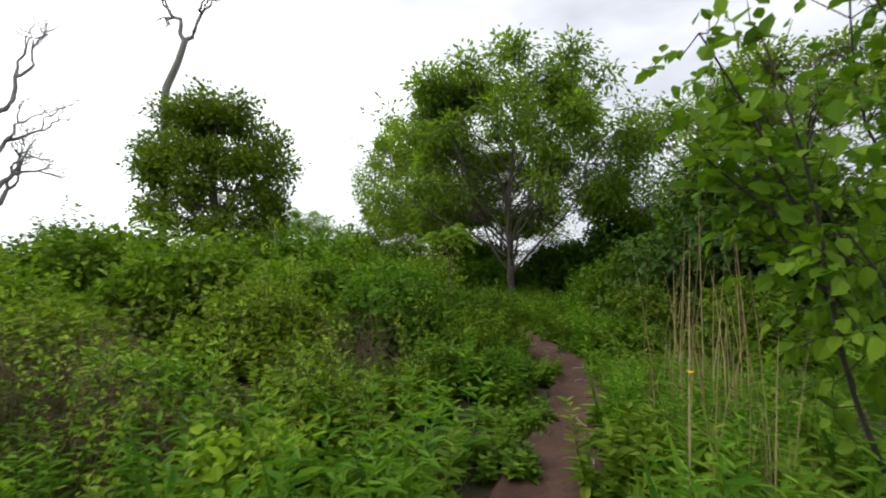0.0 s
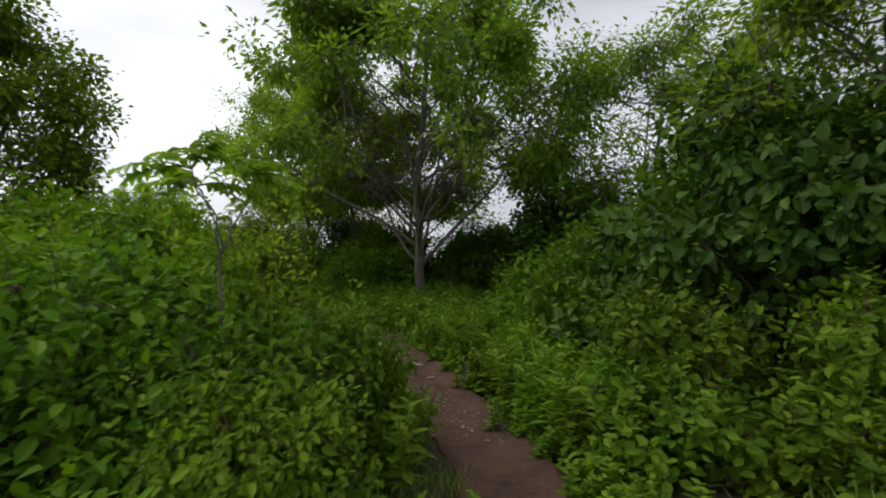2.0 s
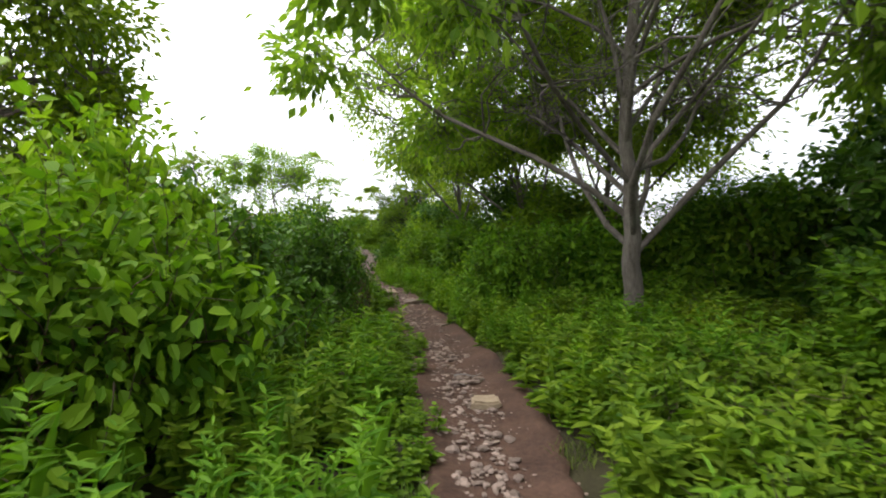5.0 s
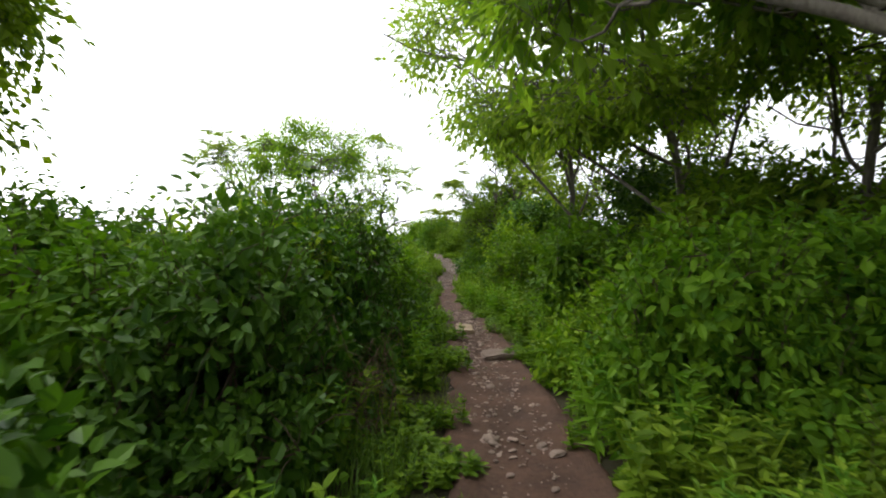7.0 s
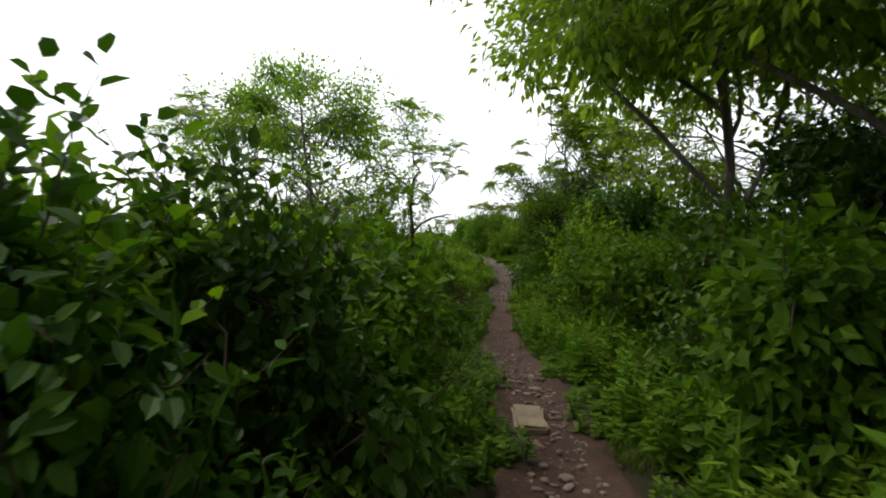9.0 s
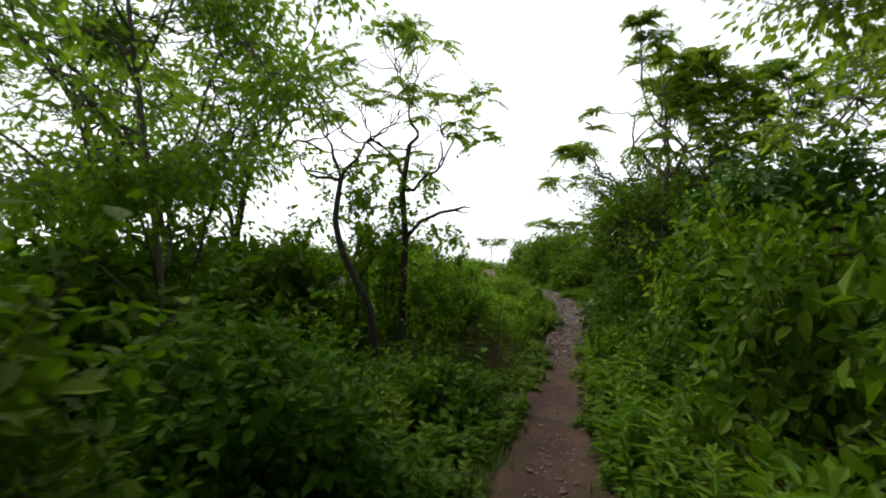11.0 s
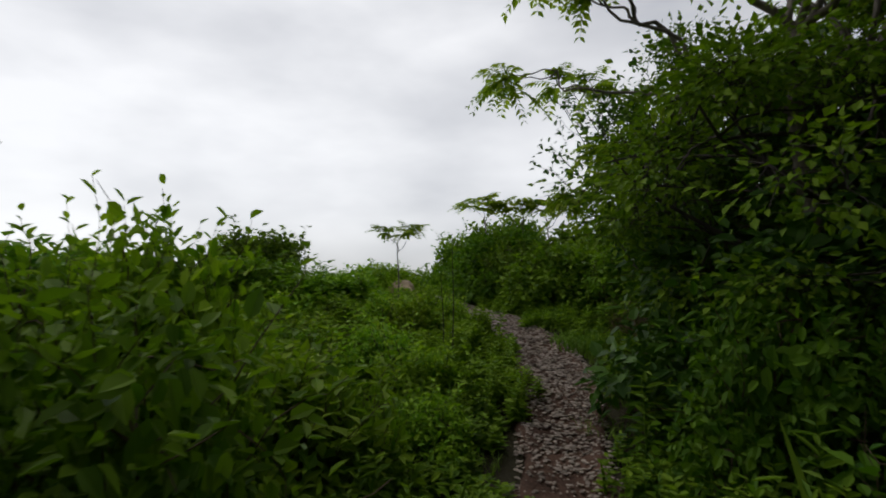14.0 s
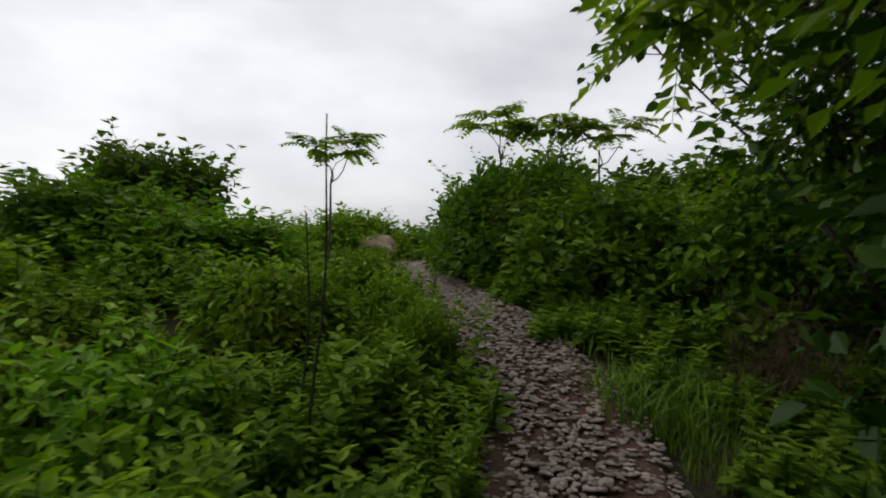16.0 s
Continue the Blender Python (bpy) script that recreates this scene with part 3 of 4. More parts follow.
def boughs(name, rng, lines, radius, L, aspect, leaf, bark, label, per=40, fine=True, spread=0.25, droop=0.55):
    """A few long boughs or canes with leaves set along them. lines: foot and tip of each."""
    root = new(name)
    P, D, tw = [], [], []
    for a, b in lines:
        main = wander(rng, a, b, 12, .05)
        main_line = [(main, np.linspace(radius, radius * .3, 12))]
        for j in range(3, 12):
            for _ in range(2):
                e = main[j] + unit(rng.normal(0, 1, 3) + (main[-1] - main[0]) * .5) * spread * rng.uniform(.5, 1.3)
                side = wander(rng, main[j], e, 5, .1)
                tw.append((side, np.linspace(radius * .3, .0015, 5)))
                n = max(2, per // 14)
                for k in range(n):
                    P.append(side[min(4, 1 + k * 4 // n)] + rng.normal(0, .02, 3))
                    D.append(unit(rng.normal(0, .6, 3) + unit(e - main[j]) + [0, 0, -droop]))
        tv, tf = tubes(main_line, 6)
        part("stem", mesh_of(name + "_stem", tv, tf, 4, bark, True), root)
    P, D = np.array(P), np.array(D)
    N = np.array([0, 0, 1.0]) + rng.normal(0, .45, P.shape)
    size = L * rng.uniform(.55, 1.15, len(P))
    tv, tf = tubes(tw, 3)
    part("twig_spray", mesh_of(name + "_twigs", tv, tf, 4, bark), root, "fine dark twigs")["kind"] = "stuff"
    v, f, k = leaves(P, D, N, size, size * aspect, fine)
    part("foliage", mesh_of(name + "_foliage", v, f, k, leaf), root, "leaves along the twigs")["kind"] = "stuff"
    return tagged(root, label, "tree")


def bare_tree(name, rng, trunk, radii, forks, bark, label):
    """A dead tree: trunk and forking bare limbs."""
    root = new(name)
    trunk = np.array(trunk, float)
    n = len(trunk)
    tv, tf = tubes([(np.stack([np.interp(np.linspace(0, 1, 14), np.linspace(0, 1, n), trunk[:, k]) for k in range(3)], -1), np.linspace(radii[0], radii[1], 14))], 8)
    part("trunk", mesh_of(name + "_trunk", tv, tf, 4, bark, True), root)

    def grow(a, d, ln, ra, lev, out):
        b = a + d * ln
        out.append((wander(rng, a, b, 6, .1), np.linspace(ra, ra * .6, 6)))
        if lev:
            for _ in range(rng.integers(2, 4)):
                grow(b, unit(d + rng.normal(0, .5, 3)), ln * rng.uniform(.55, .85), ra * .58, lev - 1, out)

    for a, d, ln, lev in forks:
        out = []
        grow(np.array(a, float), unit(np.array(d, float)), ln, radii[1] * .85, lev, out)
        lv, lf = tubes(out, 5)
        part("limb", mesh_of(name + "_limb", lv, lf, 4, bark, True), root)
    return tagged(root, label, "tree")


def rock_mesh(name, rng, size, material, detail=1):
    """A worn stone: uneven, flattened, with blunt corners."""
    bm = bmesh.new()
    bmesh.ops.create_icosphere(bm, subdivisions=detail, radius=1.0)
    off = Vector(rng.uniform(-50, 50, 3))
    for v in bm.verts:
        k = 1 + 0.38 * noise.noise(v.co * 1.3 + off)
        v.co = Vector((v.co.x * size[0] * k, v.co.y * size[1] * k, v.co.z * size[2] * k))
    me = bpy.data.meshes.new(name)
    bm.to_mesh(me)
    bm.free()
    me.materials.append(material)
    return me


def slab_mesh(name, rng, size, material):
    """A flat broken flagstone with chipped, rounded edges."""
    bm = bmesh.new()
    bmesh.ops.create_cube(bm, size=1.0)
    for v in bm.verts:
        v.co = Vector((v.co.x * size[0] * rng.uniform(.85, 1.1), v.co.y * size[1] * rng.uniform(.85, 1.1), v.co.z * size[2]))
    bmesh.ops.subdivide_edges(bm, edges=bm.edges[:], cuts=3, use_grid_fill=True)
    bmesh.ops.bevel(bm, geom=[e for e in bm.edges if e.calc_face_angle(0) > .5], offset=size[2] * .25, segments=2, affect="EDGES")
    for v in bm.verts:
        v.co += Vector(noise.noise_vector(v.co * 6 + Vector((size[0] * 9, 0, 0)))) * size[2] * .28
    me = bpy.data.meshes.new(name)
    bm.to_mesh(me)
    bm.free()
    me.materials.append(material)
    return me


# ---- kinds of bush, built once and then set out ----
RS = np.random.default_rng
KIND = {
    "low_a": shrub("shrub", RS(1), 0.75, 1.0, 1900, 0.105, 0.5, LEAF_BRIGHT, "low leafy shrub with bright green oval leaves", nlobe=10, shoots=34, fine=True),
    "low_b": shrub("shrub", RS(2), 0.75, 0.95, 2100, 0.1, 0.66, LEAF_MID, "low spreading shrub with rounded mid-green leaves", nlobe=11, shoots=26, fine=True, dead=10),
    "low_r": shrub("shrub", RS(9), 0.8, 1.0, 1900, 0.118, 0.7, LEAF_BRIGHT, "low shrub with large rounded bright leaves", nlobe=11, shoots=30, fine=True, dead=8),
    "mid_a": shrub("shrub", RS(3), 1.1, 1.6, 6000, 0.125, 0.52, LEAF_BRIGHT, "bushy green shrub beside the path", nlobe=15, shoots=60),
    "mid_b": shrub("shrub", RS(4), 1.1, 1.6, 6300, 0.12, 0.62, LEAF_MID, "dense tangled shrub with mid-green leaves", nlobe=16, shoots=45, dead=20),
    "near_b": shrub("shrub", RS(10), 1.0, 1.6, 5000, 0.088, 0.6, LEAF_MID, "tangled shrub with mid-green leaves beside the path", nlobe=14, shoots=40, dead=30, fine=True),
    "near_d": shrub("vine_thicket", RS(5), 1.05, 1.65, 5000, 0.088, 0.66, LEAF_DARK_SHADED, "dark green vine thicket, leaf colour deepened for shade, with shaded brown stems", "thicket", nlobe=15, shoots=30, dead=60, fine=True),
    "near_a": shrub("shrub", RS(11), 1.05, 1.65, 4600, 0.105, 0.6, LEAF_BRIGHT, "tangled hedge shrub with bright leaves and brown canes inside", nlobe=15, shoots=45, dead=45, fine=True),
    "big_a": shrub("shrub", RS(6), 1.7, 2.8, 10500, 0.14, 0.56, LEAF_MID, "tall rounded green shrub", nlobe=20, shoots=60, reach=.7),
    "big_d": shrub("vine_thicket", RS(7), 1.8, 3.2, 12000, 0.13, 0.68, LEAF_DARK_SHADED, "tall shrub smothered in dark leafy vines", "thicket", nlobe=22, shoots=45, dead=40, reach=.6, fine=True),
    "far": shrub("shrub", RS(8), 1.8, 2.4, 4500, 0.19, 0.6, LEAF_MID, "green scrub in the distance", nlobe=15, shoots=24, reach=.7),
}
used = set()


def set_out(kind, x, y, turn=0.0, scale=1.0, sz=None, label="", group=""):
    ob = KIND[kind]
    m = place(x, y, turn, scale, sz)
    if kind in used:
        ob = copy_thing(ob, m)
    else:
        ob.matrix_basis = m
        used.add(kind)
    return tagged(ob, label, group=group)


BUSHES = [
    # beside the first stretch, on the left of the walker
    ("near_b", -0.55, 7.4, 10, 1.05, 0.98), ("near_b", 0.3, 7.0, 10, .65, .75), ("mid_a", -2.4, 6.6, 80, 0.95, 0.85), ("mid_b", -1.6, 9.4, 200, 1.1, 1.05), ("low_a", -0.9, 3.5, 30, 0.8, 0.75), ("low_r", -0.75, 2.3, 30, .6, .6), ("low_r", -2.1, 2.3, 200, .7, .65), ("low_a", -3.3, 1.9, 70, .8, .7), ("low_r", -4.6, 2.0, 140, .9, .8),
    ("low_a", -2.3, 4.2, 130, 1.1, 1.0), ("mid_a", -4.3, 5.6, 160, 1.0, 0.85), ("mid_b", -4.2, 8.2, 20, 1.2, 1.2), ("mid_a", -6.3, 7.2, 220, 1.2, 1.25),
    ("low_b", -3.6, 3.0, 60, 1.0, 0.85), ("low_a", -5.2, 3.4, 260, 1.2, 1.0), ("mid_a", -3.4, 10.6, 100, 1.25, 1.35), ("mid_b", -6.4, 10.4, 300, 1.4, 1.4),
    ("mid_a", -9.0, 9.2, 40, 1.5, 1.55), ("big_a", -9.4, 13.2, 0, 1.1, 1.0), ("mid_b", -5.2, 13.2, 90, 1.5, 1.45), ("low_b", 0.1, 5.6, 200, 0.7, 0.75),
    ("near_b", -0.35, 10.6, 250, 0.75, 1.15), ("near_a", -1.6, 13.4, 0, 1.05, 1.25), ("near_d", -2.1, 15.3, 120, 1.05, 1.2), ("near_a", -2.6, 14.6, 40, 1.0, 1.4),
    ("mid_b", -3.0, 13.0, 180, 1.2, 1.45), ("mid_a", -4.0, 15.6, 220, 1.3, 1.5), ("near_b", -3.2, 17.4, 60, 1.1, 1.1), ("low_a", -6.6, 4.6, 10, 1.3, 1.3),
    # on the right of the first stretch
    ("big_d", 4.9, 8.9, 30, 1.05, 1.1), ("low_b", 2.8, 7.5, 10, 0.8, 0.85), ("near_b", 3.3, 8.3, 70, 0.8, 0.8), ("low_r", 2.75, 8.9, 140, 0.85, 0.9), ("low_r", 2.7, 10.2, 240, 0.85, 1.0), ("low_b", 3.6, 6.9, 200, 0.8, 0.8), ("near_b", 4.3, 7.2, 300, 0.8, 0.85),
    ("mid_b", 3.9, 10.6, 80, 0.9, 1.15), ("big_a", 6.6, 11.0, 200, 1.2, 1.35), ("low_r", 2.55, 11.9, 330, 0.9, 1.0), ("mid_b", 4.0, 12.8, 10, 1.0, 0.95),
    ("low_a", 2.4, 13.3, 50, 0.85, 0.75), ("low_b", 1.95, 12.7, 80, .6, .65), ("low_b", 1.95, 14.1, 190, .7, .75), ("low_r", 2.9, 16.4, 300, .85, .8), ("low_b", 1.75, 15.6, 20, .7, .7), ("low_a", 1.5, 16.8, 240, .65, .65), ("low_b", 1.3, 17.9, 150, .7, .8), ("low_r", 3.5, 14.3, 90, .9, .85), ("low_a", 3.0, 17.6, 10, .8, .8), ("low_b", 2.1, 17.3, 60, .75, .75), ("low_b", 2.6, 15.6, 260, .8, .75), ("low_r", 4.2, 18.6, 130, .9, .8), ("low_b", 2.6, 14.8, 150, 0.9, 0.7), ("low_b", 3.8, 16.2, 20, 1.1, 0.75), ("low_b", 3.4, 18.6, 80, 1.0, .8), ("low_r", 4.6, 17.6, 180, 1.1, .8), ("low_b", 5.4, 18.8, 10, 1.2, 1.0), ("low_b", 2.9, 20.0, 10, 1.1, 1.0), ("near_d", -5.7, 34.15, 15, .55, 1.35), ("big_a", 6.8, 15.0, 90, 1.2, 0.95),
    ("big_d", 7.0, 19.5, 200, 1.3, 1.1), ("mid_b", 4.6, 21.5, 0, 1.5, 1.5), ("low_b", 4.6, 6.0, 70, 1.0, 0.9), ("mid_b", 6.2, 6.4, 170, 1.2, 1.3), ("big_a", 4.6, 22.4, 40, 1.0, .9), ("big_a", 5.6, 12.8, 250, .85, .95), ("mid_b", 4.7, 16.0, 120, 1.1, .8),
    # past the maple
    ("near_b", 0.55, 19.3, 10, 0.9, 1.1), ("mid_b", 1.5, 20.6, 100, 1.1, 1.1), ("low_b", 1.4, 18.3, 100, 0.8, 0.8), ("mid_a", -0.1, 20.8, 60, 0.85, 0.95),
    ("mid_b", -0.6, 22.4, 200, 0.85, 1.05), ("near_d", -1.2, 24.1, 20, 0.85, 1.0), ("mid_b", -2.0, 25.6, 290, 0.85, 1.0), ("big_a", 1.6, 23.6, 0, 1.1, 1.1),
    ("big_d", 0.4, 26.2, 100, 1.0, 0.95), ("low_b", 0.15, 19.8, 20, 0.8, 1.1), ("low_b", -1.0, 22.9, 320, 0.6, 0.8), ("low_b", -1.7, 24.3, 20, 0.6, 0.8),
    # left hedge of the middle stretch
    # dark-leaved near_d paints the hedge's shaded face, bright near_a behind its lit top
    ("near_d", -2.3, 17.5, 250, 0.8, 0.85), ("near_d", -2.72, 18.3, 50, 0.8, 0.88), ("near_a", -3.3, 18.7, 130, .8, 1.0), ("near_b", .55, 6.5, 0, .5, .6), ("near_b", .78, 7.85, 90, .55, .75), ("low_r", 1.0, 7.75, 200, .48, .7), ("low_r", .95, 9.4, 20, .45, .8), ("low_r", .68, 9.0, 200, .68, 1.25), ("near_a", -.35, 8.9, 40, .72, .85), ("low_a", .45, 9.9, 300, .6, 1.0), ("low_b", .7, 5.6, 90, .5, .7), ("near_d", -2.9, 19.2, 30, 0.85, 0.95), ("near_a", -3.55, 19.9, 220, .8, 1.05), ("near_d", -3.3, 20.7, 160, 0.8, 0.95), ("near_b", -3.75, 22.0, 70, 0.8, 0.92),
    ("mid_a", -4.5, 20.2, 10, 1.1, 1.25), ("near_b", -4.4, 23.2, 300, 0.85, 0.88), ("near_b", -5.0, 24.8, 110, 0.75, 0.72), ("big_a", -5.1, 18.5, 40, .8, .78), ("mid_a", -4.75, 22.1, 140, .95, 1.35), ("mid_a", -4.5, 21.1, 30, .9, 1.4), ("mid_a", -6.2, 22.6, 50, 1.3, 1.05), ("mid_b", -8.3, 27.3, 200, .95, 1.2), ("mid_a", -8.7, 25.5, 20, 1.1, 1.35),
    # right of the third stretch
    ("near_b", -2.55, 27.0, 20, 1.0, 1.25), ("near_b", -3.3, 28.6, 130, 1.0, 1.15), ("near_a", -3.75, 30.5, 60, .85, 1.3), ("big_a", -1.2, 28.8, 60, 1.0, 0.9), ("low_b", -4.25, 29.4, 250, 0.7, 1.0),
    ("low_b", -4.7, 30.6, 350, 0.75, 1.05), ("near_b", -5.1, 31.7, 20, 0.65, 0.9), ("near_d", -5.7, 33.4, 90, .6, .75), ("big_d", -4.3, 33.2, 70, 1.0, 0.85), ("big_d", -3.0, 31.4, 200, 0.95, 0.85),
    # left of the third stretch
    ("low_b", -5.6, 27.1, 10, 0.75, 0.8), ("low_a", -6.9, 26.6, 100, 1.0, 0.95), ("near_b", -7.25, 29.3, 210, 0.8, 0.98), ("near_a", -7.95, 30.1, 100, .6, .95), ("near_b", -8.1, 29.9, 10, .8, 1.1), ("low_b", -6.5, 28.3, 40, 0.8, 0.85),
    ("mid_a", -8.6, 28.6, 330, 1.1, 0.85), ("mid_a", -8.2, 30.6, 60, 0.9, 0.8), ("low_a", -7.5, 31.0, 180, 0.8, 1.1), ("mid_b", -10.5, 27.6, 15, 1.3, 0.9),
    ("low_a", -8.3, 32.6, 75, 0.8, 0.75), ("low_a", -9.8, 31.6, 155, 1.2, 0.9), ("mid_a", -11.5, 34.2, 240, 1.1, 0.72), ("mid_b", -13.0, 35.2, 20, 1.0, 0.8),
    ("mid_a", -10.6, 34.6, 320, 0.9, 0.55), ("mid_b", -12.6, 30.8, 90, 1.5, 0.9), ("mid_a", -15.5, 33.6, 10, 1.2, 0.85), ("low_a", -9.0, 33.9, 190, 0.8, 0.7),
    # on the bank
    ("mid_b", -9.0, 37.1, 40, 0.85, 0.78), ("mid_b", -7.7, 36.4, 130, 0.85, 0.66), ("near_b", -6.7, 35.9, 230, 0.8, 0.8), ("mid_b", -7.6, 38.4, 30, 1.2, 0.9), ("near_b", -8.4, 36.6, 10, .7, .75),
    ("mid_b", -5.6, 37.4, 330, 1.3, 1.05), ("mid_a", -12.0, 37.6, 100, 0.8, 0.6), ("mid_a", -10.7, 39.6, 210, 1.0, 1.15), ("mid_b", -9.6, 38.6, 60, .8, 1.0), ("low_a", -8.5, 34.35, 70, .48, .65), ("low_a", -9.05, 34.85, 160, .5, .6), ("low_a", -8.02, 33.95, 250, .42, .62), ("low_a", -8.75, 33.7, 30, .7, .75), ("low_r", -9.5, 35.2, 30, .45, .6), ("low_a", -9.2, 32.4, 130, .8, .7), ("low_a", -8.5, 31.6, 10, .8, .7), ("low_a", -10.4, 32.8, 300, .9, .7), ("low_a", -9.9, 33.9, 70, .8, .6), ("low_a", -8.2, 30.9, 190, .7, .8), ("low_r", -10.6, 31.2, 40, 1.0, .8), ("low_a", -7.35, 31.6, 330, .55, .6), ("low_r", -9.6, 33.0, 90, .7, .6), ("low_a", -7.7, 32.4, 210, .6, .7),
]
for b in BUSHES:
    set_out(*b)

# scrub further off
FAR = [(-12, 15), (-13.5, 19), (-11, 23), (-15, 24), (-4.5, 22.5), (-8, 25), (4, 26), (7.5, 24), (10, 17), (9.5, 12), (9, 7.5), (-12.5, 8), (-16, 12), (2.5, 29),
       (-0.5, 31.5), (1.5, 34), (-14, 28.5), (-18, 31), (-17, 36.5), (-3, 37), (-3.5, 40.5), (-7.5, 41.5), (-16, 41), (-20, 38), (6, 21), (-10.5, 30.2), (-21, 34), (-19, 27), (-11, 19.5), (-16, 17.5), (-13, 5), (-17, 6.5), (-20, 12), (-21, 22), (-25, 30), (9, 2.5), (12, 22), (5.5, 28), (-13.5, 42), (-24, 40)]
for n, (x, y) in enumerate(FAR):
    set_out("far", x, y, n * 77.0, 0.9 + 0.12 * (n % 4), (0.8 + 0.1 * (n % 3)) * (0.55 if y > 30 and x < -8 else 1.0))

# ---- trees ----
maple = tree("maple_tree", RS(21), [(0, 0, -0.1), (-0.02, 0.03, 0.9), (0.0, 0.0, 1.8), (-0.1, 0.1, 3.0), (0.1, 0.1, 5.4), (0.2, 0, 7.6)], (0.145, 0.045),
             ((-0.1, -0.3, 5.3), (5.2, 4.8, 3.7)), 26, 33000, 0.19, 0.52, LEAF_TREE, BARK_GREY, "broad spreading tree with grey forked trunk and green crown",
             sub=16, twig=7, start=0.23, limb_r=0.36, droop=0.55, clump=0.2, floor=2.9, inner=0.4, lumps=74, lump=0.17, open_r=2.7)
maple.matrix_basis = place(2.2, 18.3)
vine_tree = tree("vine_clad_tree", RS(22), [(0, 0, -0.1), (0.1, 0, 2.5), (-0.2, 0.1, 5.0), (-0.35, 0, 7.0)], (0.2, 0.1),
                 ((0.2, 0, 3.9), (2.7, 2.7, 3.9)), 26, 26000, 0.15, 0.75, LEAF_BRIGHT, BARK_GREY, "dead tree smothered in dark green climbing vines", start=0.2, clump=0.2, lumps=48, lump=.23)
vine_tree.matrix_basis = place(-7.5, 17.0, 0, .92, .97)
snag = bare_tree("dead_tree", RS(23), [(0, 0, -0.1), (0.1, 0, 5), (0.05, 0, 7.4), (0.5, 0, 8.4), (0.75, 0, 9.2)], (0.16, 0.1),
                 [((0.75, 0, 9.2), (-.5, 0, 1), 0.9, 2), ((0.75, 0, 9.2), (.6, 0, 1), 1.1, 2)], BARK_DEAD, "bare grey dead trunk forking above the vines")
snag.matrix_basis = place(-9.7, 17.8)
dead_left = bare_tree("dead_tree", RS(24), [(0, 0, -0.1), (0.1, 0, 3), (0.0, 0, 5.5)], (0.17, 0.1),
                      [((0, 0, 5.5), (.5, 0, 1), 1.3, 3), ((0, 0, 5.2), (-.4, .3, 1), 1.5, 3), ((0, 0, 4), (.5, -.2, .9), 1.0, 5), ((0, 0, 3), (.4, .4, .7), .8, 5), ((0.05, 0, 3.5), (.5, .1, .5), .7, 5)],
                      BARK_DEAD, "leafless grey dead tree with a mass of fine twigs")
dead_left.matrix_basis = place(-12.4, 14.0, 20)
right_maple = tree("young_tree", RS(25), [(0, 0, -0.1), (0.1, 0, 2.0), (-0.2, 0.1, 4.0), (-0.5, 0, 6.2)], (0.055, 0.022),
                   ((-0.7, -0.4, 4.5), (3.1, 3.0, 2.5)), 20, 20000, 0.115, 0.5, LEAF_TREE, BARK_GREY, "slender tree arching over the path with light green leaves", sub=10, start=.2, clump=0.17, lumps=46, lump=.2)
right_maple.matrix_basis = place(0.25, 23.5, 0, 1.3, 1.1)
copy_thing(right_maple, place(2.3, 22.3, 140, 0.95))
copy_thing(right_maple, place(-1.4, 24.6, 0, 0.75, 1.12))
copy_thing(right_maple, place(-0.4, 28.6, 250, 0.8))
copy_thing(right_maple, place(-6.8, 25.2, 60, 0.46, 0.55))
copy_thing(right_maple, place(7.0, 15.5, 200, 0.9))
copy_thing(right_maple, place(6.5, 9.6, 80, 0.8, 0.68))
dark_tree = tree("vine_clad_tree", RS(26), [(0, 0, -0.1), (0.1, 0, 1.2), (0.0, 0.1, 2.6), (-.3, 0, 4.4)], (0.11, 0.04),
                 ((-0.3, 0, 2.7), (1.9, 1.9, 2.1)), 16, 15000, 0.085, 0.65, LEAF_MID, BARK_DARK, "bushy tree hung with dark vines over the path", start=.15, clump=0.16)
dark_tree.matrix_basis = place(-4.75, 32.6, 0, 0.85, 0.62)
copy_thing(dark_tree, place(-5.65, 34.7, 120, 0.8, 1.15))
copy_thing(dark_tree, place(-4.0, 34.6, 60, 1.1, 1.0))
copy_thing(dark_tree, place(-3.2, 31.6, 200, 1.0, 0.55))
copy_thing(dark_tree, place(5.2, 22.6, 40, 1.3, 0.9))

sumac_right = sumac_tree("sumac_tree", RS(31), [(0, 0, -0.1), (-.1, 0, 1.5), (-.15, .05, 2.4), (-.1, .05, 3.0)], (0.08, 0.042),
                         [((-.1, .05, 3.0), (-.7, -.2, .8), .8), ((-.1, .05, 3.0), (.5, .3, 1), .85), ((-.1, 0, 2.9), (-.2, .6, 1), .8), ((-.14, 0, 2.5), (-1, .3, .3), 0.75),
                          ((-.1, .05, 3.0), (.1, -.5, 1), .85), ((-.1, .05, 3.0), (.9, -.3, .6), .85), ((-.15, 0, 2.4), (-.9, -.5, .45), .7), ((-.12, 0, 2.6), (.8, .4, .5), .8)],
                         "sumac with grey crooked limbs and tufts of feathered leaves", BARK_GREY, bare=.05, fronds=10, frond_len=.34, leaflet=.095)
sumac_right.matrix_basis = place(-4.9, 32.6, 0, 0.95)
copy_thing(sumac_right, place(-3.0, 33.9, 130, 1.0))
copy_thing(sumac_right, place(-4.6, 33.5, 250, .95))
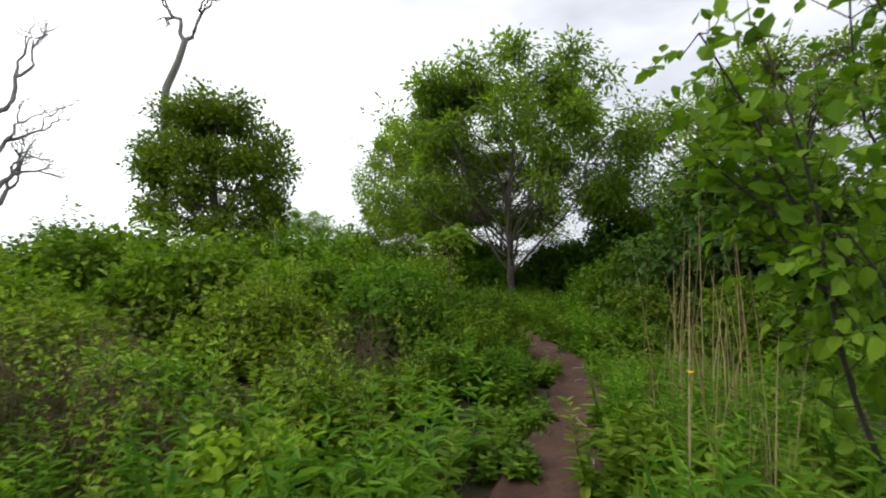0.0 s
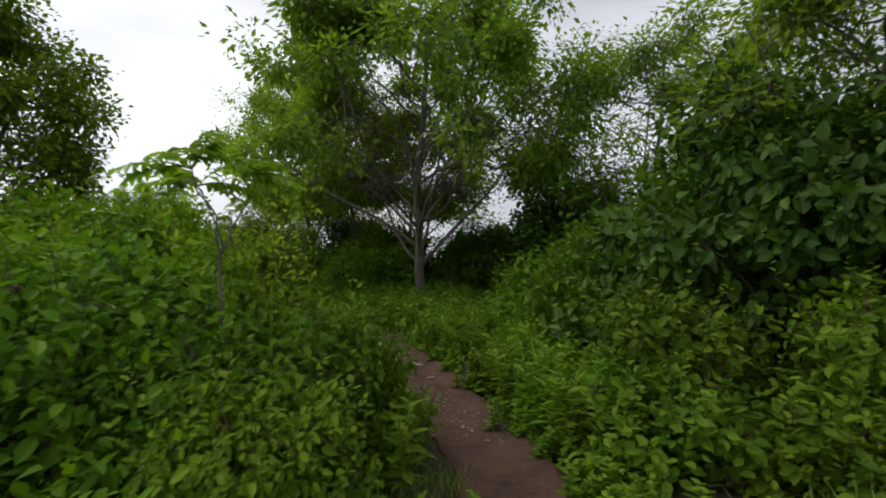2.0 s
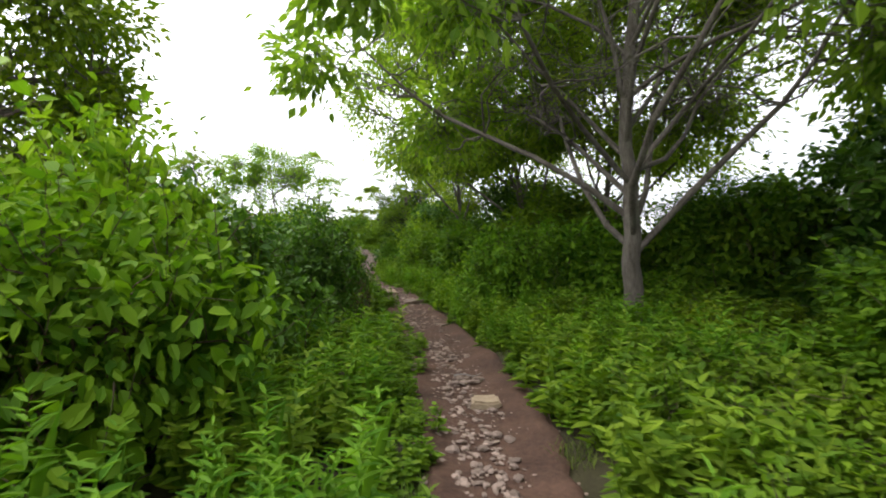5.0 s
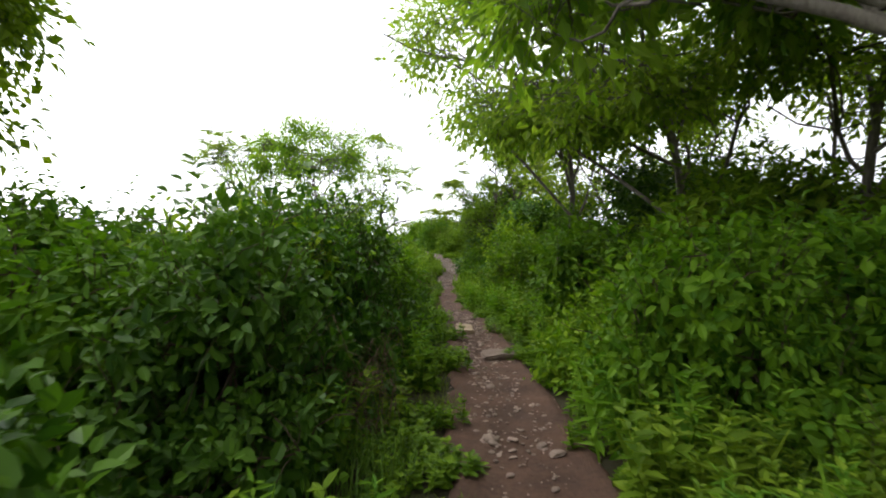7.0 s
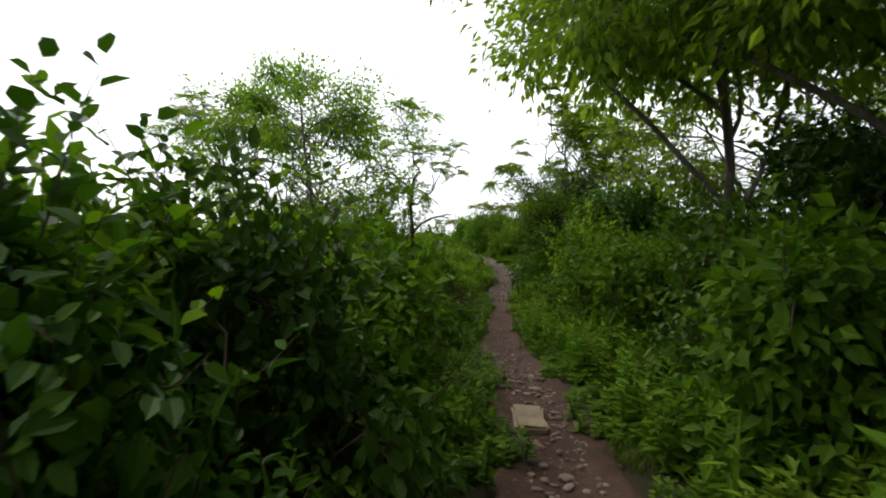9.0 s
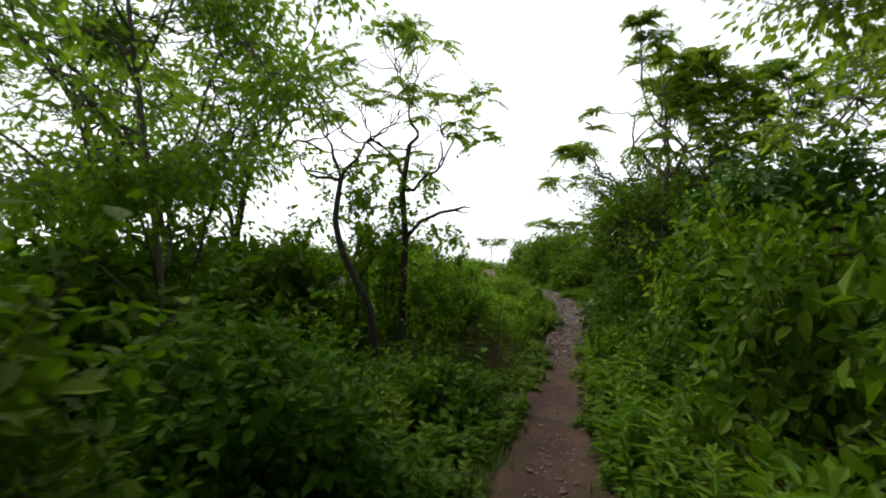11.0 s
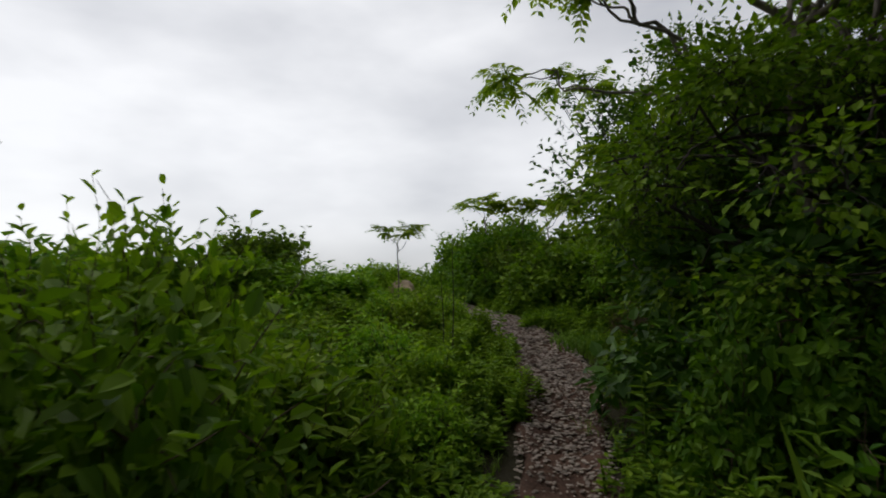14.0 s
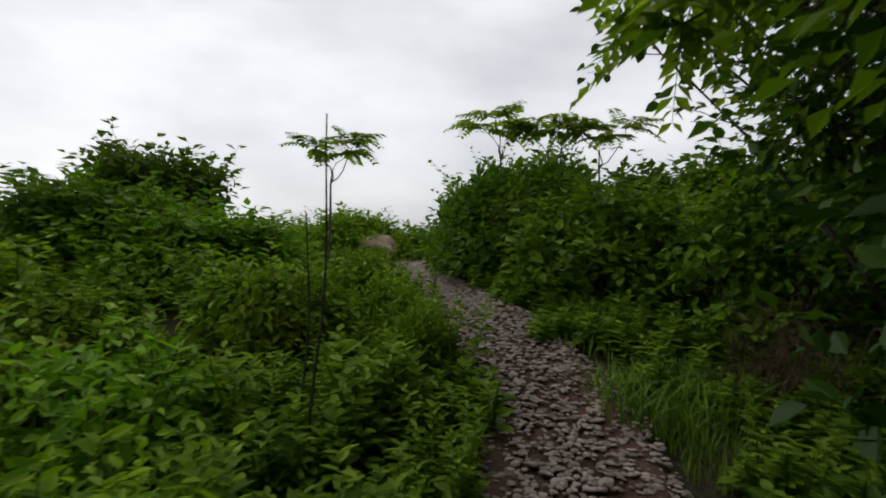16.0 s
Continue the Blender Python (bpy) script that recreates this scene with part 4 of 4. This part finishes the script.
overhang = boughs("overhanging_branch", RS(39), [((0, 0, -.1), (-1.9, .5, 2.3)), ((0, 0, -.1), (-1.6, .3, 2.9)), ((.1, 0, -.1), (-1.3, .1, 1.95)), ((0, .1, -.1), (-1.1, -.1, 1.6)), ((0, .1, -.1), (-1.75, .6, 3.1)),
                  ((0, 0, -.1), (-.9, -.2, 2.5)), ((0, 0, -.1), (-.7, .1, 3.1)), ((.1, .1, -.1), (-.5, -.3, 1.9)), ((0, 0, -.1), (-1.0, .5, 2.1)), ((0, 0, -.1), (-1.2, .0, 2.6))],
                  .016, .075, .75, LEAF_DARK_SHADED, BARK_DARK, "dark leafy boughs leaning over the path", per=150, spread=.36)
overhang.matrix_basis = place(-5.45, 34.3)
copy_thing(overhang, place(-5.2, 33.0, -12, 0.85, z=ground_z(-5.2, 33.0) + .35))
copy_thing(overhang, place(-5.15, 34.7, 14, 1.05))
copy_thing(overhang, place(-4.95, 34.2, -8, 0.95))

# the dark-stemmed sumacs on the left
sumac_b = sumac_tree("sumac_tree", RS(32), [(0.02, 0, -0.1), (0.0, 0.0, 0.9), (0.02, 0.02, 1.75), (-0.03, 0.0, 2.35), (.03, .05, 2.9)], (0.05, 0.03),
                     [((-0.02, 0.0, 2.35), (.75, .5, .55), .5), ((0.03, 0.05, 2.9), (-.2, .2, 1), .55), ((0.0, 0.02, 2.5), (-.6, -.2, .8), .5)],
                     "thin dark sumac with a broken side branch", bare=.35, fronds=5, frond_len=.3, levels=3)
stub = tubes([(np.array([(0.02, .02, 1.76), (.16, .11, 1.96), (.36, .25, 2.08), (.5, .34, 2.11), (.6, .41, 2.15), (.68, .45, 2.13)]), np.array([.026, .022, .019, .017, .012, .004])),
              (np.array([(.5, .34, 2.11), (.58, .4, 2.08), (.64, .46, 2.09)]), np.array([.012, .009, .004]))], 7)
part("limb", mesh_of("broken_limb", *stub, 4, BARK_DARK, True), sumac_b, "broken dark side branch")
sumac_b.matrix_basis = place(-6.95, 28.2)
sumac_a = sumac_tree("sumac_tree", RS(33), [(0.22, 0.15, -0.1), (0.2, 0.13, 0.4), (0.13, 0.09, 1.0), (0, 0, 1.25), (-.13, -.09, 1.57), (-.19, -.125, 1.85), (-.17, -.11, 2.1), (-.145, -.095, 2.32)], (0.045, 0.026),
                     [((-.145, -.095, 2.32), (-.35, -.2, 1), .45), ((-.145, -.095, 2.32), (.5, .35, .9), .45), ((-.15, -.1, 2.25), (-.8, -.5, .35), .4)],
                     "leaning bare-stemmed dark sumac", bare=.8, fronds=3, levels=3)
sumac_a.matrix_basis = place(-6.83, 27.29)
sumac_c = sumac_tree("sumac_tree", RS(34), [(0.0, 0, -0.1), (0.15, 0.1, 0.8), (.3, .2, 1.6), (.45, .2, 2.2)], (0.055, 0.04),
                     [((.45, .2, 2.2), (.6, .2, 1), .75), ((.45, .2, 2.2), (-.3, .1, 1), .75), ((.3, .2, 1.7), (-.7, -.2, 1), .8), ((.45, .2, 2.2), (.3, -.5, 1), .7)],
                     "dark crooked sumac with sparse leaves", bare=.5, fronds=4, levels=3)
sumac_c.matrix_basis = place(-9.0, 26.9)
copy_thing(sumac_c, place(-9.3, 25.9, 150, 1.05))
copy_thing(sumac_c, place(-10.6, 27.6, 250, 1.1))
vine_pole = boughs("vine_column", RS(35), [((0, 0, 0), (.05, .05, 2.3)), ((.1, .05, 0), (-.05, .1, 1.8)), ((0, .1, 0), (.2, .3, 1.9)), ((0.05, .1, .6), (.35, .5, 1.5))], .012, .06, .8, LEAF_BRIGHT, TWIG,
                   "column of round-leaved climbing vine on a dark trunk", per=300, spread=.16)
tagged(vine_pole, category="vine")
vine_pole.matrix_basis = place(-7.5, 28.1)
copy_thing(vine_pole, place(-7.0, 28.25, 100, 0.9, 0.95))
copy_thing(vine_pole, place(-6.6, 28.75, 200, 0.7, 0.8))
copy_thing(vine_pole, place(-7.6, 28.0, 290, 0.9, 1.15))

climber = boughs("climbing_vine", RS(40), [((.05, .03, .6), (.03, .05, 1.7)), ((-.06, 0, .9), (-.03, .02, 2.5)), ((.04, 0, 1.5), (.4, .28, 1.35)), ((.0, 0, 1.7), (.3, .2, 2.6)), ((.02, .05, .7), (.55, .38, 1.2)),
                 ((-.02, 0, 1.9), (-.4, -.25, 2.5)), ((0, 0, 1.4), (-.35, -.2, 1.75)), ((.1, .05, .5), (.7, .5, 1.0)), ((.02, .02, 2.0), (.5, .35, 1.75))], .006, .062, .72, LEAF_BRIGHT, TWIG,
                 "round-leaved climbing vine wound round a dark trunk", per=150, spread=.17)
tagged(climber, category="vine")
climber.matrix_basis = place(-6.95, 28.2)
copy_thing(climber, place(-7.65, 27.95, 170, 1.1, 1.05))
copy_thing(climber, place(-8.9, 27.0, 60, 1.0, 0.9))

# the sapling that hangs into view at the start
near_sapling = boughs("leafy_sapling", RS(36), [((.5, 0, -.05), (-.35, -.1, 2.3)), ((.6, .1, -.05), (.1, .1, 2.7)), ((.6, -.1, 0), (-.2, .35, 1.8)), ((.7, .2, 0), (.6, .0, 2.4)),
                      ((.4, 0, .9), (-.55, .1, 1.9)), ((.6, 0, .4), (.8, .4, 1.9)), ((.5, .1, .7), (-.1, -.2, 1.5)), ((.2, .1, 1.3), (-.5, .15, 2.45)), ((.6, .3, 0), (.3, .6, 2.2)), ((.7, .1, .2), (.5, -.2, 1.6)),
                      ((.5, .2, .2), (.9, .5, 2.5)), ((.4, .2, 1.0), (-.3, .3, 2.1)), ((.6, .2, .3), (.3, .3, 2.95)), ((.7, .1, .4), (.9, .2, 2.9)), ((.6, .3, .8), (.55, .4, 2.6)), ((.8, .3, .4), (1.1, .4, 2.3))],
                      .014, .1, .78, LEAF_MID, BARK_DARK, "leafy sapling with large heart-shaped leaves", per=120, spread=.36)
near_sapling.matrix_basis = place(1.83, 2.05)
cane = boughs("leafy_shoots", RS(37), [((0, 0, 0), (.2, .1, 1.75)), ((.05, 0, 0), (-.25, .15, 1.5)), ((0, .05, 0), (.05, -.25, 1.6)), ((0, 0, 0), (-.1, .3, 1.35))], .007, .07, .55, LEAF_NEW, TWIG,
              "upright shoots with bright new leaves", per=44, spread=.13, droop=-.15)
tagged(cane, category="shrub")
cane.matrix_basis = place(0.2, 9.4, 0, 1.1)
for n, (x, y, s) in enumerate([(-0.1, 8.8, 1.0), (-0.7, 3.4, .55), (-1.6, 3.9, .6), (-2.75, 18.9, .9), (-3.5, 18.9, .95), (-3.7, 20.8, .95), (-4.2, 22.2, 1.0), (-0.3, 11.4, 1.0), (-8.2, 30.0, .6), (-6.0, 27.3, .5), (-2.2, 5.2, .8), (-0.9, 4.6, .5), (-1.3, 9.0, 1.0), (-0.6, 2.2, .45), (-1.5, 2.4, .5), (-0.35, 3.0, .42), (-2.3, 3.0, .55), (-0.2, 5.0, .6), (-3.3, 3.6, .65), (-1.9, 1.6, .45), (-2.0, 6.4, .95), (-6.2, 26.2, .55), (-7.9, 32.0, .5)]):
    copy_thing(cane, place(x, y, n * 67, s))

# feathery saplings
sap = sumac_tree("sumac_sapling", RS(38), [(0, 0, -.05), (.02, 0, .6), (0, 0, 1.0)], (.011, .007), [((0, 0, 1.0), (-.5, 0, 1), .36), ((0, 0, 1.0), (.55, .1, 1), .38), ((0, 0, .98), (.05, .5, 1), .34)],
                 "slim sumac sapling with a flat umbrella of feathered leaves", BARK_GREY, fronds=9, frond_len=.3, leaflet=.085, bare=0, levels=0)
sap.matrix_basis = place(-9.73, 35.0, 0, 1.15, .92)
copy_thing(sap, place(-9.3, 37.2, 100, 1.3, 1.4))
copy_thing(sap, place(-8.75, 37.6, 200, 1.3, 1.38))
copy_thing(sap, place(-8.3, 37.6, 10, 1.2, 1.35))
copy_thing(sap, place(0.15, 7.3, 60, 1.0, 1.45))

# ---- undergrowth along the path ----
rng = RS(50)
WEEDS = [weed_data(RS(51), .32, 10, .66, .135, .25, True), weed_data(RS(52), .32, 10, .52, .12, .46, True), weed_data(RS(53), .34, 11, .40, .11, .6, True),
         grass_data(RS(54), .34, 230, .42, .010), grass_data(RS(55), .30, 150, .24, .008)]
SOWN = {}


def sow(k, x, y, s, sz=None):
    v, f, c = WEEDS[k]
    a = rng.uniform(0, 6.28)
    r = np.array([[np.cos(a), -np.sin(a), 0], [np.sin(a), np.cos(a), 0], [0, 0, 1]])
    SOWN.setdefault((k, int(y // 14)), []).append(v @ r.T * [s, s, sz or s] + [x, y, ground_z(x, y) - .02])


for _ in range(5600):
    y = rng.uniform(-2.5, 39)
    x = np.interp(y, TR[:, 1], TR[:, 0]) + rng.normal(0, 1.5)
    d, hw, along, side = (v[0] for v in trail_at([x], [y]))
    edge = d - hw
    if edge < 0.06 or edge > 3.2 or rng.random() > (0.42 if edge < .6 else 0.10):
        continue
    right = side < 0
    if edge < (0.3 if right else 0.55):
        sow(4 if rng.random() < .4 else 2, x, y, rng.uniform(.55, .85), rng.uniform(.4, .7))
    elif right and y < 6.5:
        sow(int(rng.choice([3, 3, 0, 1])), x, y, rng.uniform(.75, 1.05))
    elif not right and 11.0 < y < 16:
        sow(int(rng.choice([0, 0, 1])), x, y, rng.uniform(.9, 1.2))
    elif right and 12 < y < 16:
        sow(int(rng.choice([0, 1, 1, 2])), x, y, rng.uniform(.9, 1.25))
    elif right and y > 33:
        sow(int(rng.choice([2, 4, 4, 1])), x, y, rng.uniform(.5, .8), rng.uniform(.35, .6))
    elif y > 32.6 and edge < 1.2:
        sow(int(rng.choice([1, 2, 4])), x, y, rng.uniform(.5, .7))
    else:
        sow(int(rng.choice([0, 1, 2, 1, 3], p=[.3, .25, .15, .25, .05])), x, y, rng.uniform(.75, 1.15))
for _ in range(210):  # the open ground of weeds on the left at the start and at the end
    x, y = (rng.uniform(-6.5, -1.0), rng.uniform(-.2, 5.5)) if rng.random() < .55 else (rng.uniform(-12, -7.2), rng.uniform(30.5, 36.0))
    if trail_at([x], [y])[0][0] > .75:
        sow(int(rng.choice([0, 1, 2, 2, 4] if y < 10 else [1, 2, 2])), x, y, rng.uniform(.7, 1.1) * (.9 if y < 10 else .7))
for _ in range(60):
    x, y = rng.uniform(-8.6, -6.9), rng.uniform(31.5, 34.2)
    d, hw, _, _ = (v[0] for v in trail_at([x], [y]))
    if d - hw > .12 and x < np.interp(y, TR[:, 1], TR[:, 0]):
        sow(int(rng.choice([1, 2, 2, 4])), x, y, rng.uniform(.5, .85))
for _ in range(110):  # short growth on the verge of the last bend
    x, y = rng.uniform(-8.0, -5.2), rng.uniform(32.8, 36.2)
    d, hw, _, side = (v[0] for v in trail_at([x], [y]))
    if d - hw > .1 and side < 0:
        sow(int(rng.choice([4, 4, 3, 2])), x, y, rng.uniform(.7, .95), rng.uniform(.45, .7))
for _ in range(34):  # tall growth under the first sapling
    sow(int(rng.choice([0, 1, 3, 3])), rng.uniform(1.25, 2.9), rng.uniform(1.4, 3.6), rng.uniform(.75, 1.05))
for _ in range(16):
    sow(int(rng.choice([0, 1, 1])), rng.uniform(-.7, .55), rng.uniform(10.6, 12.6), rng.uniform(.7, 1.0))
TOLD = [("weeds", "upright weeds with narrow pale green leaves", LEAF_HERB), ("weeds", "leafy weeds with oval green leaves", LEAF_HERB),
        ("weeds", "low leafy weeds with dark green leaves", LEAF_MID), ("grass", "tufts of long green grass beside the path", GRASS), ("grass", "short grass at the edge of the path", GRASS)]
for (k, _), vs in SOWN.items():
    v, f, c = WEEDS[k]
    F = (f[None] + (np.arange(len(vs)) * len(v))[:, None, None]).reshape(-1, c)
    tagged(new(TOLD[k][0], mesh_of(TOLD[k][0], np.concatenate(vs), F, c, TOLD[k][2])), TOLD[k][1], "undergrowth", kind="stuff")

# brown brambles in the hedge
def bramble(rng, r, h, n):
    lines = []
    for _ in range(n):
        a, b = rng.uniform(0, 6.28), rng.uniform(0, 6.28)
        foot = np.array([np.cos(a), np.sin(a), 0]) * r * rng.uniform(0, .8)
        tip = np.array([np.cos(b) * r, np.sin(b) * r, h * rng.uniform(.2, .9)]) * rng.uniform(.6, 1.1)
        pts = wander(rng, foot, tip, 8, .1, .35)
        pts[:, 2] = np.maximum(pts[:, 2], .02)
        lines.append((pts, np.linspace(.0035, .0014, 8)))
    v, f = tubes(lines, 3)
    return tagged(new("bramble", mesh_of("bramble", v, f, 4, BRAMBLE, True)), "tangle of bare brown bramble canes", "bramble", kind="stuff")


tangle = bramble(RS(58), .6, 1.1, 110)
tangle.matrix_basis = place(-0.75, 5.3)
for n, (x, y, s) in enumerate([(-2.9, 4.4, 1.0), (-1.7, 13.0, 1.1), (-2.0, 14.4, 1.1), (-6.2, 29.0, .8), (-6.5, 27.5, .7), (-2.0, 18.3, .9), (-1.4, 3.0, .7), (-6.5, 34.9, .6), (-2.2, 3.2, 1.0), (-3.6, 3.9, 1.1), (-0.9, 4.1, .8), (-4.6, 3.1, .9), (3.9, 8.9, 1.0), (3.6, 10.4, .9), (-6.2, 28.2, .8)]):
    copy_thing(tangle, place(x, y, n * 50, s))


def tall_stalk(x, y, h, lean):
    """A last year's weed stalk, bare and upright."""
    v, f = tubes([(wander(RS(59), (0, 0, -.05), (lean, 0, h), 10, .02), np.linspace(.007, .0025, 10))], 5)
    ob = new("weed_stalk", mesh_of("weed_stalk", v, f, 4, BARK_DARK, True))
    ob.matrix_basis = place(x, y)
    return tagged(ob, "tall thin dark bare weed stalk", "plant")


tall_stalk(-7.85, 33.1, 1.32, .01)
tall_stalk(-8.0, 33.2, .95, -.03)
tall_stalk(-6.1, 28.9, 1.0, .1)

# dry stalks
stalk_data = grass_data(RS(56), .4, 26, 1.9, .009, .14)
stalks = tagged(new("dry_grass", mesh_of("dry_grass", *stalk_data, STRAW)), "tall pale dry grass stalks", "grass", kind="stuff")
stalks.matrix_basis = place(1.85, 3.5)
copy_thing(stalks, place(2.3, 4.4, 90, .9))
copy_thing(stalks, place(1.45, 2.15, 200, .7, .78))


def buttercup(x, y, h):
    """A thin stalk with one cup of five yellow petals."""
    root = new("buttercup")
    sv, sf = tubes([(wander(RS(57), (0, 0, -.03), (.02, .01, h), 7, .03), np.linspace(.003, .0015, 7))], 4)
    part("stalk", mesh_of("buttercup_stalk", sv, sf, 4, GRASS), root)
    a = np.arange(5) * 2 * np.pi / 5
    D = np.stack([np.cos(a), np.sin(a), np.full(5, .9)], -1)
    v, f, k = leaves(np.tile([[.02, .01, h]], (5, 1)), D, np.stack([-np.cos(a), -np.sin(a), np.full(5, .6)], -1), .016, .018, True)
    part("petals", mesh_of("buttercup_petals", v, f, k, PETAL), root, "yellow petals")["kind"] = "stuff"
    root.matrix_basis = place(x, y)
    return tagged(root, "yellow buttercup on a thin stalk in the grass", "flower")


buttercup(1.05, 1.75, 0.98)


def twig(x, y, turn, ln):
    v, f = tubes([(wander(RS(int(ln * 100)), (-ln / 2, 0, .012), (ln / 2, 0, .015), 9, .05), np.linspace(.007, .003, 9))], 5)
    ob = new("twig", mesh_of("twig", v, f, 4, BARK_DEAD))
    ob.matrix_basis = pose(x, y, ground_z(x, y) - .005, 0, 0, turn)
    return tagged(ob, "dry fallen twig lying on the path", "twig")


for x, y, turn, ln in [(1.1, 3.4, 75, .5), (1.3, 4.6, 100, .35), (1.15, 11.7, 15, .45), (1.75, 6.3, 40, .3), (0.3, 15.9, 30, .3), (1.9, 7.0, 10, .26), (-5.4, 29.2, 70, .3), (-4.9, 28.0, 20, .22)]:
    twig(x, y, turn, ln)

# ---- stones ----
ROCKS = [rock_mesh("stone", RS(60 + k), ((1, .75, .38), (.9, .8, .5), (1.2, .6, .3), (.8, .8, .3))[k], STONE) for k in range(4)]
GRITS = [rock_mesh("shale_piece", RS(70 + k), ((1, .7, .28), (.9, .8, .4), (1.2, .55, .25), (.8, .7, .3))[k], SHALE) for k in range(4)]


def on_trail(y, off):
    x, hw = np.interp(y, TR[:, 1], TR[:, 0]), np.interp(y, TR[:, 1], TR[:, 2])
    d = np.interp(y + .2, TR[:, 1], TR[:, 0]) - np.interp(y - .2, TR[:, 1], TR[:, 0])
    n = np.hypot(d, .4)
    return x + off * hw * .4 / n, y - off * hw * d / n


def lay(meshes, name, x, y, s):
    ob = new(name, meshes[rng.integers(4)])
    ob.parent = trail
    ob.matrix_basis = pose(x, y, ground_z(x, y) - .012 + s * .12, rng.normal(0, 8), rng.normal(0, 8), rng.uniform(0, 360)) @ Matrix.Scale(s, 4)


for _ in range(340):
    y = rng.choice([rng.uniform(10, 17), rng.uniform(12.5, 16), rng.uniform(17, 27), rng.uniform(20, 25)])
    off = rng.uniform(-1.1, .35) if y < 17 else rng.uniform(-1, 1)
    lay(ROCKS, "stone", *on_trail(y, off), abs(rng.normal(0, .025)) + .014)
for _ in range(290):
    y = rng.uniform(32.2, 36)
    lay(GRITS, "shale_piece", *on_trail(y, rng.uniform(-1.15, 1.15)), abs(rng.normal(0, .014)) + .018)


def grit(name, meshes, n, y0, y1, size, label, spread=(-1.15, 1.15), ease=1.0):
    """Small loose pieces, joined: too many to tell apart."""
    V, F, n0 = [], [], 0
    base = []
    for me in meshes:
        v = np.array([p.co for p in me.vertices])
        base.append((v, np.array([p.vertices[:] for p in me.polygons])))
    for _ in range(n):
        y = y0 + (y1 - y0) * rng.random() ** ease
        off = rng.uniform(*spread)
        x, y = on_trail(y, off)
        lift = .009 + .016 * np.exp(-((abs(off) - .95) / .35) ** 2) if y > 29.5 else 0
        v, f = base[rng.integers(len(base))]
        a, s = rng.uniform(0, 6.28), size * rng.uniform(.5, 1.6)
        r = np.array([[np.cos(a), -np.sin(a), 0], [np.sin(a), np.cos(a), 0], [0, 0, 1]])
        V.append(v @ r.T * s + [x, y, ground_z(x, y) - .014 + lift])
        F.append(f + n0)
        n0 += len(v)
    ob = part(name, mesh_of(name, np.concatenate(V), np.concatenate(F), 3, meshes[0].materials[0]), trail, label)
    ob["kind"] = "stuff"


grit("gravel", GRITS, 9500, 30.2, 37.6, .0165, "loose broken grey shale", (-1.25, 1.25), 0.47)
grit("pebble_scatter", ROCKS, 2600, 8, 29, .011, "small loose stones")
grit("rubble", ROCKS, 650, 11.3, 17.5, .026, "loose reddish stones", (-1.1, .15))
grit("rubble", ROCKS, 520, 18.5, 26, .022, "loose reddish stones", (-.9, 1.1))
for n, (x, y, sx, sy, turn) in enumerate([(-2.72, 23.0, .26, .5, 22), (-1.72, 21.45, .42, .34, 30), (0.58, 15.1, .26, .2, 10), (0.95, 16.6, .16, .12, 0)]):
    ob = new("flagstone", slab_mesh("flagstone", RS(80 + n), (sx, sy, .09), SLAB if n != 1 else STONE))
    ob.matrix_basis = pose(x, y, ground_z(x, y) + .01, 3, -2, turn)
    tagged(ob, "flat pale sandstone slab set in the path", "stone")
boulder = new("boulder", rock_mesh("boulder", RS(90), (.27, .24, .2), SLAB, 3))
boulder.matrix_basis = pose(-11.3, 37.5, ground_z(-11.3, 37.5) + .1, 0, 0, 20)
tagged(boulder, "pale rounded boulder at the top of the path", "boulder")

for ob in list(scene.objects):
    if ob.parent is None and "label" in ob.keys():
        for start, group in (("sumac_sapling", "sumac saplings"), ("sumac_tree", "sumac trees"), ("flagstone", "flagstones in the path"), ("twig", "fallen twigs"), ("leafy_shoots", "leafy shoots in the hedge"),
                             ("young_tree", "slender trees"), ("shrub", "shrubs along the path"), ("vine_thicket", "vine thickets"), ("weed_stalk", "bare weed stalks")):
            if ob.name.startswith(start):
                ob["group"] = group
